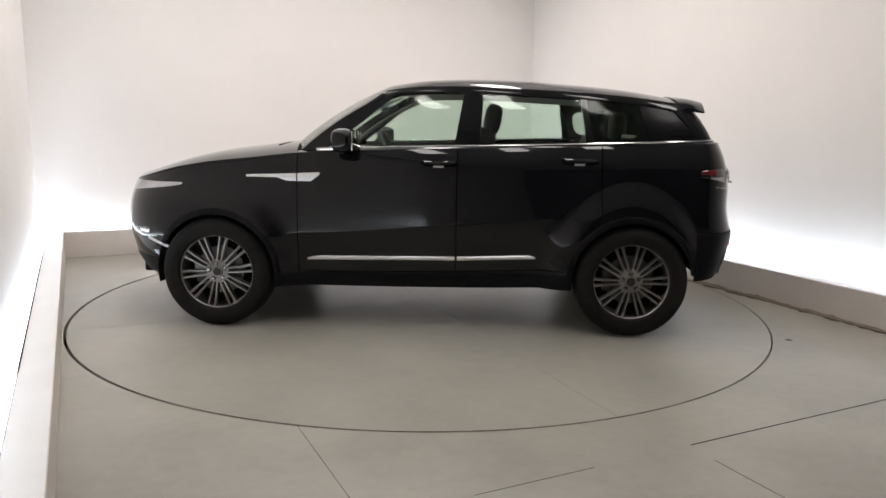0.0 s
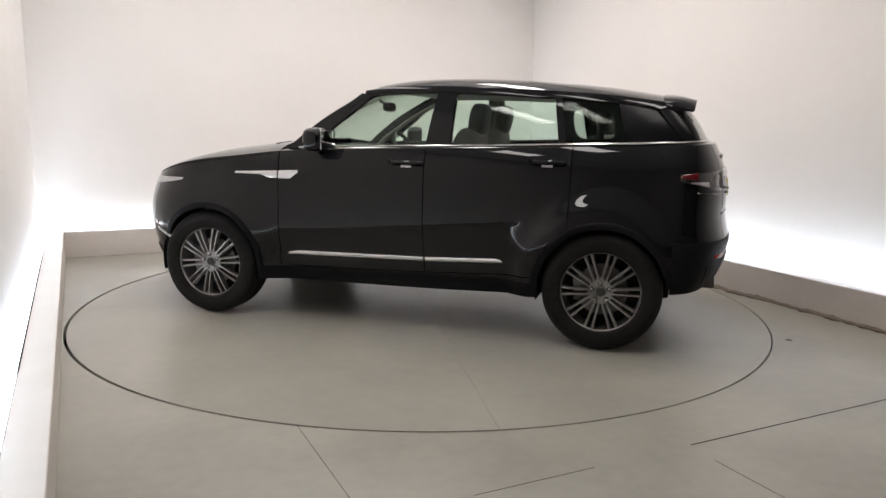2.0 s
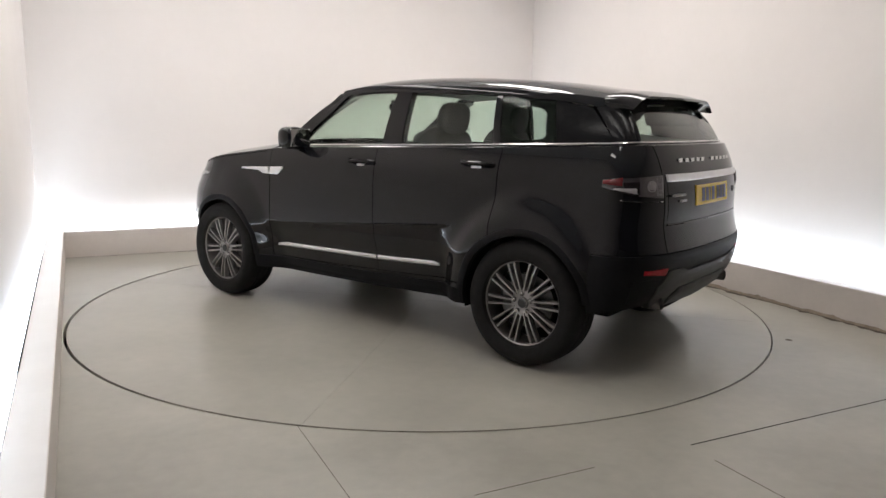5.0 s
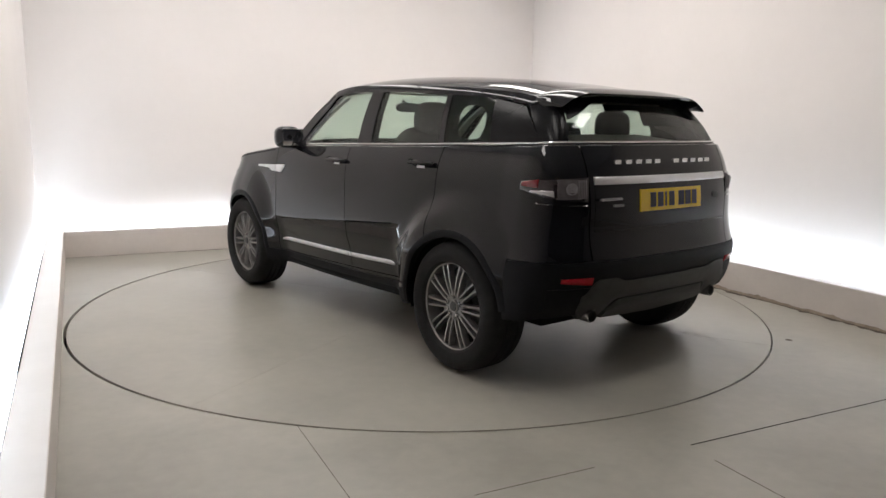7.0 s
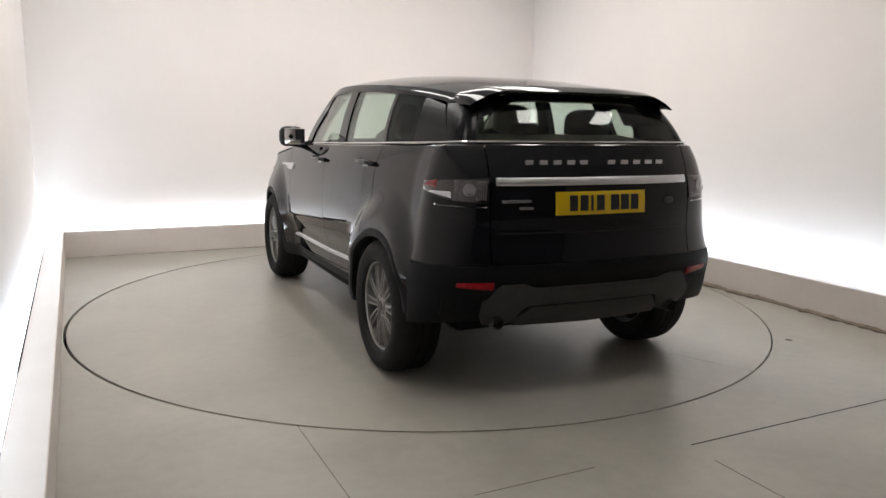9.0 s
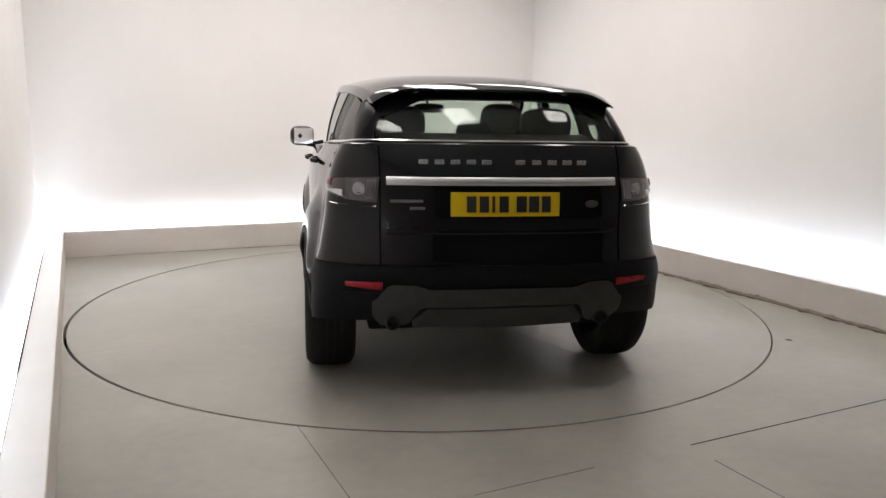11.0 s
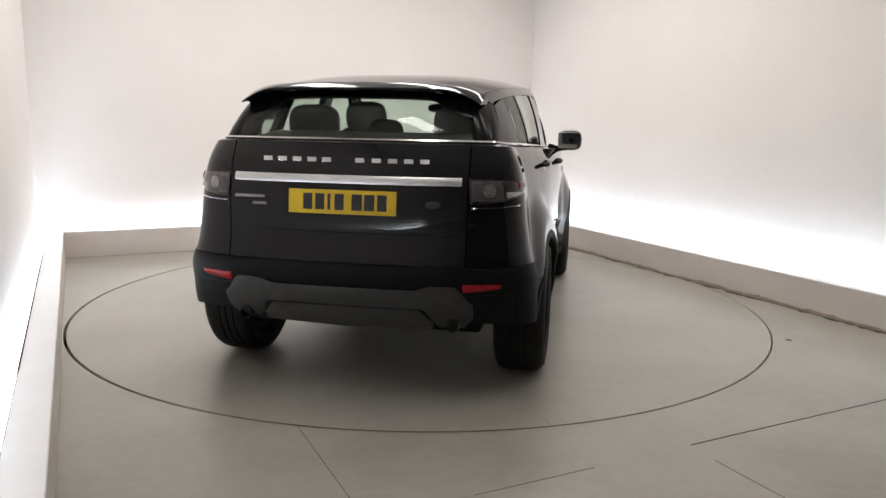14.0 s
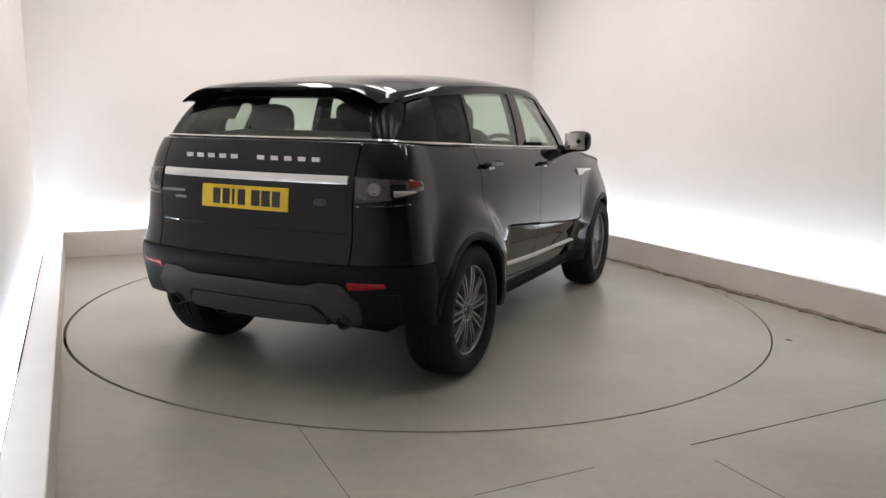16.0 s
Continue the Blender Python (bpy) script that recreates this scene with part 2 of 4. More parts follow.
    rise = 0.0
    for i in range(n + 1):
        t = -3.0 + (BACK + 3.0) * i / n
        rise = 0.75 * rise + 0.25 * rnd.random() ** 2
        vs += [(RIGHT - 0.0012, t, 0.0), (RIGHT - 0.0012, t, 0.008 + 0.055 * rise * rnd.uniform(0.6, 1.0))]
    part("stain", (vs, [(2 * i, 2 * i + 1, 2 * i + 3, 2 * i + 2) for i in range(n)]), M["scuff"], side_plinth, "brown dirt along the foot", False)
    # light strips in the slots
    def strip(x0, x1, y0, y1, dz=0.0):
        s = room_part("light_strip", box(x0, x1, y0, y1, h - 0.11 + dz, h - 0.07 + dz), M["led"], "cool white light strip behind the plinth", "", "light strip")
        return tagged(s, "", "light strip", "strips behind the plinths")
    strip(-LEFT + 0.02, RIGHT - 0.02, BACK + d + 0.03, BACK + d + 0.07)
    strip(RIGHT + d + 0.03, RIGHT + d + 0.054, -3.0, BACK, -0.06)
    strip(-LEFT - d - 0.06, -LEFT - d - 0.02, -4.2, BACK, 0.052)
    # ceiling lights: three rows over the turntable, and a short row nearer the camera
    for y, hy in ((-2.5, 0.38), (-0.6, 0.53), (0.5, 0.53), (1.6, 0.53)):
        for x in (-1.65, -0.55, 0.55, 1.65):
            p = tagged(new("ceiling_light"), "%s narrow warm white ceiling light" % ("long" if hy > 0.5 else "short"), "ceiling light", "lights on the ceiling")
            p.matrix_world = ROOM @ pose(x, y, CEIL)
            o, f, w = hy + 0.015, 0.015, LIGHT_W / 2
            part("frame", join(box(-w - f, w + f, -o, -o + f, -0.03, 0), box(-w - f, w + f, o - f, o, -0.03, 0), box(-w - f, -w, -o + f, o - f, -0.03, 0), box(w, w + f, -o + f, o - f, -0.03, 0)), M["ceiling"], p, "", False)
            part("diffuser", box(-w, w, -hy, hy, -0.02, -0.004), M["panel"], p, "glowing diffuser", False)


build_room()


def build_turntable():
    t = new("turntable")
    tagged(t, "round grey-beige painted turntable flush with the floor", "turntable")
    g = 0.0007
    r = DISC_R - GAP / 2
    for q in range(4):
        a0 = radians(26.5 + 90 * q)
        n = 48
        # a quarter plate, inset along both straight edges
        pts = [Vector((g * 1.414 * math.cos(a0 + math.pi / 4), g * 1.414 * math.sin(a0 + math.pi / 4)))]
        e = math.asin(g / r)
        pts += [Vector((r * math.cos(a0 + e + (math.pi / 2 - 2 * e) * i / n), r * math.sin(a0 + e + (math.pi / 2 - 2 * e) * i / n))) for i in range(n + 1)]
        k = len(pts)
        vs = [(p.x, p.y, 0.0) for p in pts] + [(p.x, p.y, -0.05) for p in pts]
        fs = [tuple(range(k)), tuple(range(2 * k - 1, k - 1, -1))] + [(i, k + i, k + (i + 1) % k, (i + 1) % k) for i in range(k)]
        part("plate", (vs, fs), M["disc"], t, "", False)
    return t


turntable = build_turntable()

# ---- the car: x forward, y to its left, origin on the ground between the axles ----
AXLE, HUB_Z, HUB_Y, TYRE_R, RIM_R, ARCH_R = 1.33, 0.357, 0.894, 0.357, 0.247, 0.392
XS_R, XS_F = -1.72, 1.40
N_R, N_F = 2.7, 2.05


def z_top(x):
    return ramp(x, (-2.05, 1.236), (-1.6, 1.222), (-0.7, 1.188), (0.42, 1.152), (0.8, 1.132), (1.11, 1.096), (1.39, 1.064), (1.67, 1.020), (1.91, 0.962), (2.12, 0.905))


def z_bot(x):
    return ramp(x, (-2.05, 0.40), (-1.75, 0.375), (-0.92, 0.305), (0.9, 0.275), (1.7, 0.285), (2.1, 0.32))


def x_front(z):
    return ramp(z, (0.28, 2.05), (0.42, 2.15), (0.6, 2.20), (0.75, 2.19), (0.87, 2.155), (0.97, 2.10), (1.1, 2.02))


def x_rear(z):
    return ramp(z, (0.36, -1.93), (0.46, -2.0), (0.58, -2.045), (0.655, -2.062), (0.70, -2.049), (0.76, -2.034), (0.815, -2.025), (0.84, -2.0245), (0.92, -2.027), (1.05, -2.012), (1.15, -1.982), (1.24, -1.94)) - 0.010


def z_crease(x):
    """Height of the sharp line pressed into the lower doors."""
    return ramp(x, (-2.05, 0.796), (-1.4, 0.80), (-0.785, 0.746), (-0.156, 0.692), (0.8, 0.622), (1.4, 0.64), (2.1, 0.66))


def ease(t):
    t = max(0.0, min(1.0, t))
    return t * t * (3 - 2 * t)


def width(x, z):
    w = ramp(z, (0.27, 0.865), (0.40, 0.890), (0.52, 0.897), (0.60, 0.913), (0.70, 0.911), (0.85, 0.904), (1.0, 0.8965), (1.1, 0.878), (1.18, 0.847), (1.24, 0.81))
    # the lower doors step in below a crease
    on = ease((x + 0.86) / 0.14) * ease((0.86 - x) / 0.16)
    if on:
        d = z - z_crease(x)
        w -= on * (0.0 if d > 0 else 0.009 * ease(-d / 0.014) - 0.10 * d)
    # broad haunches over both axles
    for ax in (AXLE, -AXLE):
        dx = x - ax
        if ax < 0:
            d = math.hypot(dx * (1.12 if dx > 0 else 1.3), z - HUB_Z)
            w += 0.056 * ease((0.64 - d) / 0.17) * ease((1.12 - z) / 0.17)
        else:
            d = math.hypot(dx * (1.22 if dx < 0 else 1.0), z - HUB_Z)
            w += 0.062 * ease((0.67 - d) / 0.27) * ease((1.10 - z) / 0.17)
    # the shoulders draw in towards both ends
    draw = ramp(x, (-1.6, 0.056), (-1.25, 0.03), (-0.7, 0.0), (0.9, 0.0), (1.4, 0.02))
    t = max(0.0, min(1.0, (z - 0.60) / 0.42))
    w *= 1 - ramp(x, (-1.6, 0.012), (-1.25, 0.008), (-0.9, 0.0)) * ease((0.98 - z) / 0.28)
    return w * (1 - draw * t * t * (3 - 2 * t)) * ramp(x, (-1.6, 0.975), (-1.2, 0.99), (-0.8, 1.0), (0.8, 1.0), (1.45, 0.985))


def skin(u, z, off=0.0):
    """The body's side: u 0..1 round the tail, 1..2 along the side, 2..3 round the nose. off: metres outwards."""
    def at(u):
        if u < 1:
            a = math.pi / 2 * (1 - max(u, 0))
            return Vector((XS_R + (x_rear(z) - XS_R) * math.sin(a) ** (2 / N_R), width(XS_R, z) * max(math.cos(a), 0) ** (2 / N_R), z))
        if u <= 2:
            x = XS_R + (XS_F - XS_R) * (u - 1)
            return Vector((x, width(x, z), z))
        a = math.pi / 2 * (min(u, 3) - 2)
        return Vector((XS_F + (x_front(z) - XS_F) * math.sin(a) ** (2 / N_F), width(XS_F, z) * max(math.cos(a), 0) ** (2 / N_F), z))
    p = at(u)
    if off:
        e = 0.004
        t = at(min(u + e, 3)) - at(max(u - e, 0))
        n = Vector((t.y, -t.x, 0))
        if u < e:
            n = Vector((-1, 0, 0))
        if u > 3 - e:
            n = Vector((1, 0, 0))
        n = -n if n.y < -1e-6 else n
        p = p + n.normalized() * off
    return p


def u_side(x):
    return 1 + (x - XS_R) / (XS_F - XS_R)


def u_rear(y, z):
    return 1 - math.acos(min(1, (abs(y) / width(XS_R, z)) ** (N_R / 2))) / (math.pi / 2)


def mirrored(geo):
    return [(v[0], -v[1], v[2]) for v in geo[0]], [tuple(reversed(f)) for f in geo[1]]


def patch(u0, u1, z0, z1, out=0.006, inn=-0.01, nu=12, nv=4, taper=0.0):
    """A shell that lies on the body between u0, u1 and heights z0(u), z1(u)."""
    f = lambda z, s: z(s) if callable(z) else z
    rows = ([], [])
    for j in range(nv + 1):
        a, b = [], []
        for i in range(nu + 1):
            s = i / nu
            u = u0 + (u1 - u0) * s
            lo, hi = f(z0, s), f(z1, s)
            z = lo + (hi - lo) * j / nv
            edge = 0.6 if (j in (0, nv) or i in (0, nu)) else 1.0
            a.append(skin(u, z, out * edge))
            b.append(skin(u, z, inn))
        rows[0].append(a)
        rows[1].append(b)
    return slab(*rows)


def centre_patch(y0, z0, z1, out=0.006, inn=-0.01, n=20, nv=4):
    """A shell across the tail between -y0 and y0."""
    rows = ([], [])
    for j in range(nv + 1):
        a, b = [], []
        for i in range(n + 1):
            k = -1 + 2 * i / n
            lo, hi = (z0(abs(k)) if callable(z0) else z0), (z1(abs(k)) if callable(z1) else z1)
            z = lo + (hi - lo) * j / nv
            u = u_rear(y0 * k, z)
            for rows_, o in ((a, out * (0.6 if j in (0, nv) else 1)), (b, inn)):
                p = skin(u, z, o)
                rows_.append(Vector((p.x, y0 * k, p.z)))
        rows[0].append(a)
        rows[1].append(b)
    return slab(*rows)


def tail_patch(y0, y1, z0, z1, out, inn, n=16, nv=2):
    """A thin piece bent to the tail between y0 and y1."""
    rows = ([], [])
    for j in range(nv + 1):
        z = z0 + (z1 - z0) * j / nv
        a, b = [], []
        for i in range(n + 1):
            y = y0 + (y1 - y0) * i / n
            x = skin(u_rear(y, z), z).x
            a.append(Vector((x - out, y, z)))
            b.append(Vector((x - inn, y, z)))
        rows[0].append(a)
        rows[1].append(b)
    return slab(*rows)


def body_columns():
    g = 0.0028
    cols = [(i / 22, False) for i in range(0, 22)] + [(0.975, False), (0.989, False), (0.996, False)]
    ug = u_rear(0.585, 0.9)
    cols = [c for c in cols if abs(c[0] - ug) > 0.02] + [(ug - 0.004, True), (ug + 0.004, False)]
    n = 130
    side = [XS_R + (XS_F - XS_R) * i / n for i in range(n + 1)]
    for x in (-1.12, -0.215, 0.80):
        side = [s for s in side if abs(s - x) > 0.012]
        cols += [(u_side(x - g), True), (u_side(x + g), False)]
    cols += [(u_side(s), False) for s in side]
    cols += [(2 + i / 26, False) for i in range(1, 27)]
    cols.sort()
    return [c[0] for c in cols], [c[1] for c in cols]


def body_rows():
    r = [i / 40 for i in range(41)]
    for v in (0.115, 0.318):
        r = [a for a in r if abs(a - v) > 0.012] + [v - 0.003, v + 0.003]
    r = [a for a in r if abs(a - 0.45) > 0.03] + [0.420, 0.436, 0.444, 0.450, 0.456, 0.470]
    return sorted(r)


def build_shell(car):
    cols, gap_after = body_columns()
    rows = body_rows()
    u60 = u_rear(0.60, 0.9)

    def straight(u, z):
        """Keeps the tail's columns upright, so that the tailgate's shut lines are plumb."""
        if u <= u60:
            return u_rear(skin(u, 0.9).y, z) if u > 0 else 0.0
        if u < 1:
            a = u_rear(0.60, z)
            return a + (1 - a) * (u - u60) / (1 - u60)
        return u

    grid = []
    for v in rows:
        line = []
        for u in cols:
            xn = skin(u, 0.75).x
            zc = z_crease(xn)
            z = z_bot(xn) + (zc - z_bot(xn)) * v / 0.45 if v < 0.45 else zc + (z_top(xn) - zc) * (v - 0.45) / 0.55
            line.append(skin(straight(u, z), z))
        grid.append(line)
    # which face belongs to which panel
    ug = u_rear(0.585, 0.9)
    def panel(i, j):
        u, v = (cols[i] + cols[i + 1]) / 2, (rows[j] + rows[j + 1]) / 2
        low, tail = abs(v - 0.115) < 0.002, abs(v - 0.318) < 0.002
        x = grid[j][i].x
        if u < ug - 0.003:
            return None if tail else ("tailgate" if v > 0.318 else "rear_bumper")
        if u < 1:
            return (None if tail else "rear_bumper" if v < 0.318 else None if gap_after[i] and abs(u - ug) < 0.005 else "body")
        if gap_after[i] and v > 0.115 and u < 2:
            return None
        if u_side(-1.12) < u < u_side(-0.215):
            return None if low else ("rear_door" if v > 0.115 else "body")
        if u_side(-0.215) < u < u_side(0.80):
            return None if low else ("front_door" if v > 0.115 else "body")
        if u > 2.25 and v < 0.55:
            return "front_bumper"
        return "body"
    nc = len(cols)
    kept, lost = {}, set()
    for j in range(len(rows) - 1):
        for i in range(nc - 1):
            q = (j * nc + i, j * nc + i + 1, (j + 1) * nc + i + 1, (j + 1) * nc + i)
            c = (grid[j][i] + grid[j + 1][i + 1]) / 2
            if any(math.hypot(c.x - ax, c.z - HUB_Z) < ARCH_R for ax in (AXLE, -AXLE)):
                lost.update(q)
                continue
            name = panel(i, j)
            if name:
                kept.setdefault(name, []).append(q)
    flat = [p.copy() for r in grid for p in r]
    used = {k for qs in kept.values() for q in qs for k in q}
    for k in used & lost:
        p = flat[k]
        ax = AXLE if p.x > 0 else -AXLE
        d = math.hypot(p.x - ax, p.z - HUB_Z)
        if d > 1e-6 and p.z > z_bot(p.x) + 0.02:
            p.x, p.z = ax + (p.x - ax) * ARCH_R / d, HUB_Z + (p.z - HUB_Z) * ARCH_R / d
            p.y = max(p.y, width(p.x, p.z) if abs(p.x) < 1.4 else p.y)
    def geo(faces):
        ids = sorted({k for q in faces for k in q})
        at = {k: n for n, k in enumerate(ids)}
        vs = [flat[k] for k in ids]
        fs = [tuple(at[k] for k in q) for q in faces]
        # panel edges turn inwards
        edges = {}
        for q in fs:
            for a, b in zip(q, q[1:] + q[:1]):
                edges[(min(a, b), max(a, b))] = edges.get((min(a, b), max(a, b)), 0) + 1
        inner = {}
        for (a, b), n in edges.items():
            if n == 1:
                if abs(vs[a].y) < 1e-6 and abs(vs[b].y) < 1e-6:
                    continue
                for k in (a, b):
                    if k not in inner:
                        inner[k] = len(vs)
                        p = vs[k]
                        s = 0.018
                        vs.append(Vector((p.x - math.copysign(s if abs(p.x) > 1.75 else 0, p.x), p.y - (s if abs(p.x) < 1.9 else 0), p.z)))
                fs.append((a, b, inner[b], inner[a]))
        return vs, fs
    for name, faces in kept.items():
        g = geo(faces)
        if name in ("rear_door", "front_door"):
            part(name, g, M["paint"], car, "glossy black door panel")
            part(name, mirrored(g), M["paint"], car, "glossy black door panel")
        else:
            both = join(g, mirrored(g))
            ob = part(name, both, M["cladding" if name == "rear_bumper" else "paint"], car, {"tailgate": "glossy black tailgate panel", "rear_bumper": "black plastic rear bumper"}.get(name, ""))
            bm = bmesh.new()
            bm.from_mesh(ob.data)
            bmesh.ops.remove_doubles(bm, verts=[v for v in bm.verts if abs(v.co.y) < 1e-4], dist=0.001)
            bm.to_mesh(ob.data)
            bm.free()
    # bonnet: strips across between both top edges
    front = [i for i, u in enumerate(cols) if u >= u_side(0.80)]
    vs, fs, m = [], [], 12
    for i in front:
        p = grid[-1][i]
        for k in range(-m, m + 1):
            s = k / m
            crown = ramp(p.x, (0.8, 0.054), (1.1, 0.062), (1.5, 0.056), (1.9, 0.040)) * (1 - abs(s) ** 3) * min(1, p.y / 0.4) + 0.008 * (1 - abs(s) ** 8)
            vs.append((p.x + 0.10 * (1 - s * s) * max(0, 1 - (p.x - 0.8) / 0.4), p.y * s, p.z + crown))
    w = 2 * m + 1
    for a in range(len(front) - 1):
        for k in range(w - 1):
            fs.append((a * w + k, a * w + k + 1, (a + 1) * w + k + 1, (a + 1) * w + k))
    part("bonnet", (vs, fs), M["paint"], car, "glossy black bonnet")
    # shoulder shelf from the door tops in to the glass, and the dark liner behind the gaps
    vs, fs = [], []
    back = [i for i, u in enumerate(cols) if u <= u_side(0.83)]
    for i in back:
        p = grid[-1][i]
        if p.x > -1.735:
            inn = belt(p.x) + Vector((0, -0.03, 0.0))
        elif p.y < 0.60:
            inn = tail_pt(p.y / 0.68, 0.0) + Vector((0.03, 0, 0))
        else:
            inn = corner_pt(max(0, min(1, (-1.735 - p.x) / 0.17)), 0.0) + Vector((0.02, -0.02, 0))
        vs += [p, (p + inn) / 2 + Vector((0, 0, 0.006)), inn]
    for a in range(len(back) - 1):
        for k in range(2):
            fs.append((a * 3 + k, a * 3 + k + 1, a * 3 + k + 4, a * 3 + k + 3))
    part("shoulder", join((vs, fs), mirrored((vs, fs))), M["paint"], car)
    vs, fs = [], []
    for j in (0, 8, 16, 24, 32, len(rows) - 1):
        for i in range(nc):
            p = grid[j][i]
            s = 0.94 if abs(p.x) < 1.5 else 0.96
            vs.append((p.x * 0.975, p.y * s, p.z - (0.01 if j else 0)))
    for j in range(5):
        for i in range(nc - 1):
            c = [Vector(vs[k]) for k in (j * nc + i, (j + 1) * nc + i + 1)]
            mid = (c[0] + c[1]) / 2
            if not any(math.hypot(mid.x - ax, mid.z - HUB_Z) < ARCH_R + 0.04 for ax in (AXLE, -AXLE)):
                fs.append((j * nc + i, j * nc + i + 1, (j + 1) * nc + i + 1, (j + 1) * nc + i))
    part("liner", join((vs, fs), mirrored((vs, fs))), M["black"], car)
    # arch cladding, arch tubs and floor pan
    for ax in (AXLE, -AXLE):
        for side in (1, -1):
            a0, a1, n = radians(8 if ax > 0 else -8), radians(188 if ax > 0 else 172), 40
            rows_o, rows_i = [], []
            for rr, o in ((ARCH_R - 0.014, 0.000), (ARCH_R, 0.006), (ARCH_R + 0.020, 0.005), (ARCH_R + 0.027, 0.001)):
                lo, li = [], []
                for i in range(n + 1):
                    a = a0 + (a1 - a0) * i / n
                    x, z = ax + rr * math.cos(a), HUB_Z + rr * math.sin(a)
                    if x < XS_R:
                        t = min(1, ((XS_R - x) / (XS_R - x_rear(z))))
                        y = width(XS_R, z) * (1 - t ** N_R) ** (1 / N_R)
                    elif x > XS_F:
                        t = min(1, ((x - XS_F) / (x_front(z) - XS_F)))
                        y = width(XS_F, z) * (1 - t ** N_F) ** (1 / N_F)
                    else:
                        y = width(x, z)
                    lo.append(Vector((x, y + o, z)))
                    li.append(Vector((x, y - 0.035, z)))
                rows_o.append(lo)
                rows_i.append(li)
            g = slab(rows_o, rows_i)
            part("arch_trim", g if side > 0 else mirrored(g), M["cladding"], car, "matt black wheel arch trim")
            rows_t = []
            for y in (0.90, 0.80, 0.62):
                rows_t.append([Vector((ax + (ARCH_R + 0.005) * math.cos(a), y, HUB_Z + (ARCH_R + 0.005) * math.sin(a))) for a in [radians(-12 + (204 if ax > 0 else 182) * i / 30) for i in range(31)]])
            k = 31
            tv = [p for r in rows_t for p in r] + [Vector((ax, 0.62, HUB_Z))]
            tf = [(r * k + i, r * k + i + 1, (r + 1) * k + i + 1, (r + 1) * k + i) for r in range(2) for i in range(30)] + [(2 * k + i, 2 * k + i + 1, 3 * k) for i in range(30)]
            part("arch_tub", (tv, tf) if side > 0 else mirrored((tv, tf)), M["black"], car)
    part("floor_pan", join(box(-1.72, 1.95, -0.62, 0.62, 0.285, 0.38, 0.02), box(-0.9, 0.9, -0.84, 0.84, 0.29, 0.34, 0.01)), M["black"], car)
    for y in (0.45, -0.45):
        part("tie_bar", tube([(-1.33, y * 0.4, 0.27), (-1.33, y * 1.5, 0.33)], 0.03), M["black"], car)


# ---- the cabin above the belt ----
def belt(x):
    return Vector((x, ramp(x, (-1.85, 0.68), (-1.5, 0.75), (-0.8, 0.79), (0.3, 0.79), (0.85, 0.765)), z_top(x) + 0.012))


def rail(x):
    return Vector((x, ramp(x, (-1.75, 0.585), (-1.2, 0.645), (-0.4, 0.688), (0.1, 0.695), (0.3, 0.682)),
                   ramp(x, (-1.75, 1.462), (-1.3, 1.515), (-0.9, 1.54), (-0.35, 1.560), (0.05, 1.556), (0.3, 1.525))))


def side_y(x, z):
    b, r = belt(x), rail(max(-1.75, min(0.3, x)))
    t = (z - b.z) / max(0.05, r.z - b.z)
    if x > 0.3 or x < -1.75:
        t = (z - b.z) / 0.33
    return b.y + (r.y - b.y) * t + 0.022 * 4 * t * (1 - t) * 0.7


def side_quad(bl, br, tr, tl, out, inn, nu=10, nv=8):
    """A shell on the cabin's side inside four (x, z) corners."""
    rows = ([], [])
    for j in range(nv + 1):
        v = j / nv
        a, b = [], []
        for i in range(nu + 1):
            s = i / nu
            x = (bl[0] * (1 - s) + br[0] * s) * (1 - v) + (tl[0] * (1 - s) + tr[0] * s) * v
            z = (bl[1] * (1 - s) + br[1] * s) * (1 - v) + (tl[1] * (1 - s) + tr[1] * s) * v
            y = side_y(x, z)
            a.append(Vector((x, y + out, z)))
            b.append(Vector((x, y + inn, z)))
        rows[0].append(a)
        rows[1].append(b)
    return slab(*rows)


def roof_pt(s, k):
    """s 0 at the rear, 1 at the windscreen; k across from -1 to 1."""
    xf, xr = 0.30 - 0.13 * k * k, -1.70 + 0.03 * k * k
    x = xr + (xf - xr) * s
    r = rail(x)
    crown = ramp(x, (-1.75, 0.048), (-1.0, 0.070), (-0.3, 0.072), (0.3, 0.050))
    return Vector((x, r.y * k, r.z + crown * (1 - abs(k) ** 3.2)))


def screen_pt(k, v):
    top = roof_pt(1, k)
    base = Vector((0.98 - 0.18 * k * k, 0.765 * k, 1.145 + 0.015 * (1 - k * k)))
    return base.lerp(top, v) + Vector((0.02, 0, 0.028)) * (4 * v * (1 - v))


def tail_pt(k, v):
    top = roof_pt(0, k) + Vector((-0.03, 0, -0.03))
    base = Vector((-1.902 + 0.07 * abs(k) ** 2.6, 0.68 * k, 1.245))
    return base.lerp(top, v) + Vector((-0.015, 0, 0.006)) * (4 * v * (1 - v))


def corner_pt(t, v):
    """The rounded corner between side glass (t 0) and rear window (t 1)."""
    x, z = -1.755 + 0.175 * v, belt(-1.755).z + (1.452 - belt(-1.755).z) * v
    a = Vector((x, side_y(x, z) - 0.001, z))
    c = tail_pt(0.90, v)
    b = tail_pt(1.0, v) + Vector((-0.004, 0.012, 0))
    return a * (1 - t) ** 2 + b * (2 * t * (1 - t)) + c * t * t


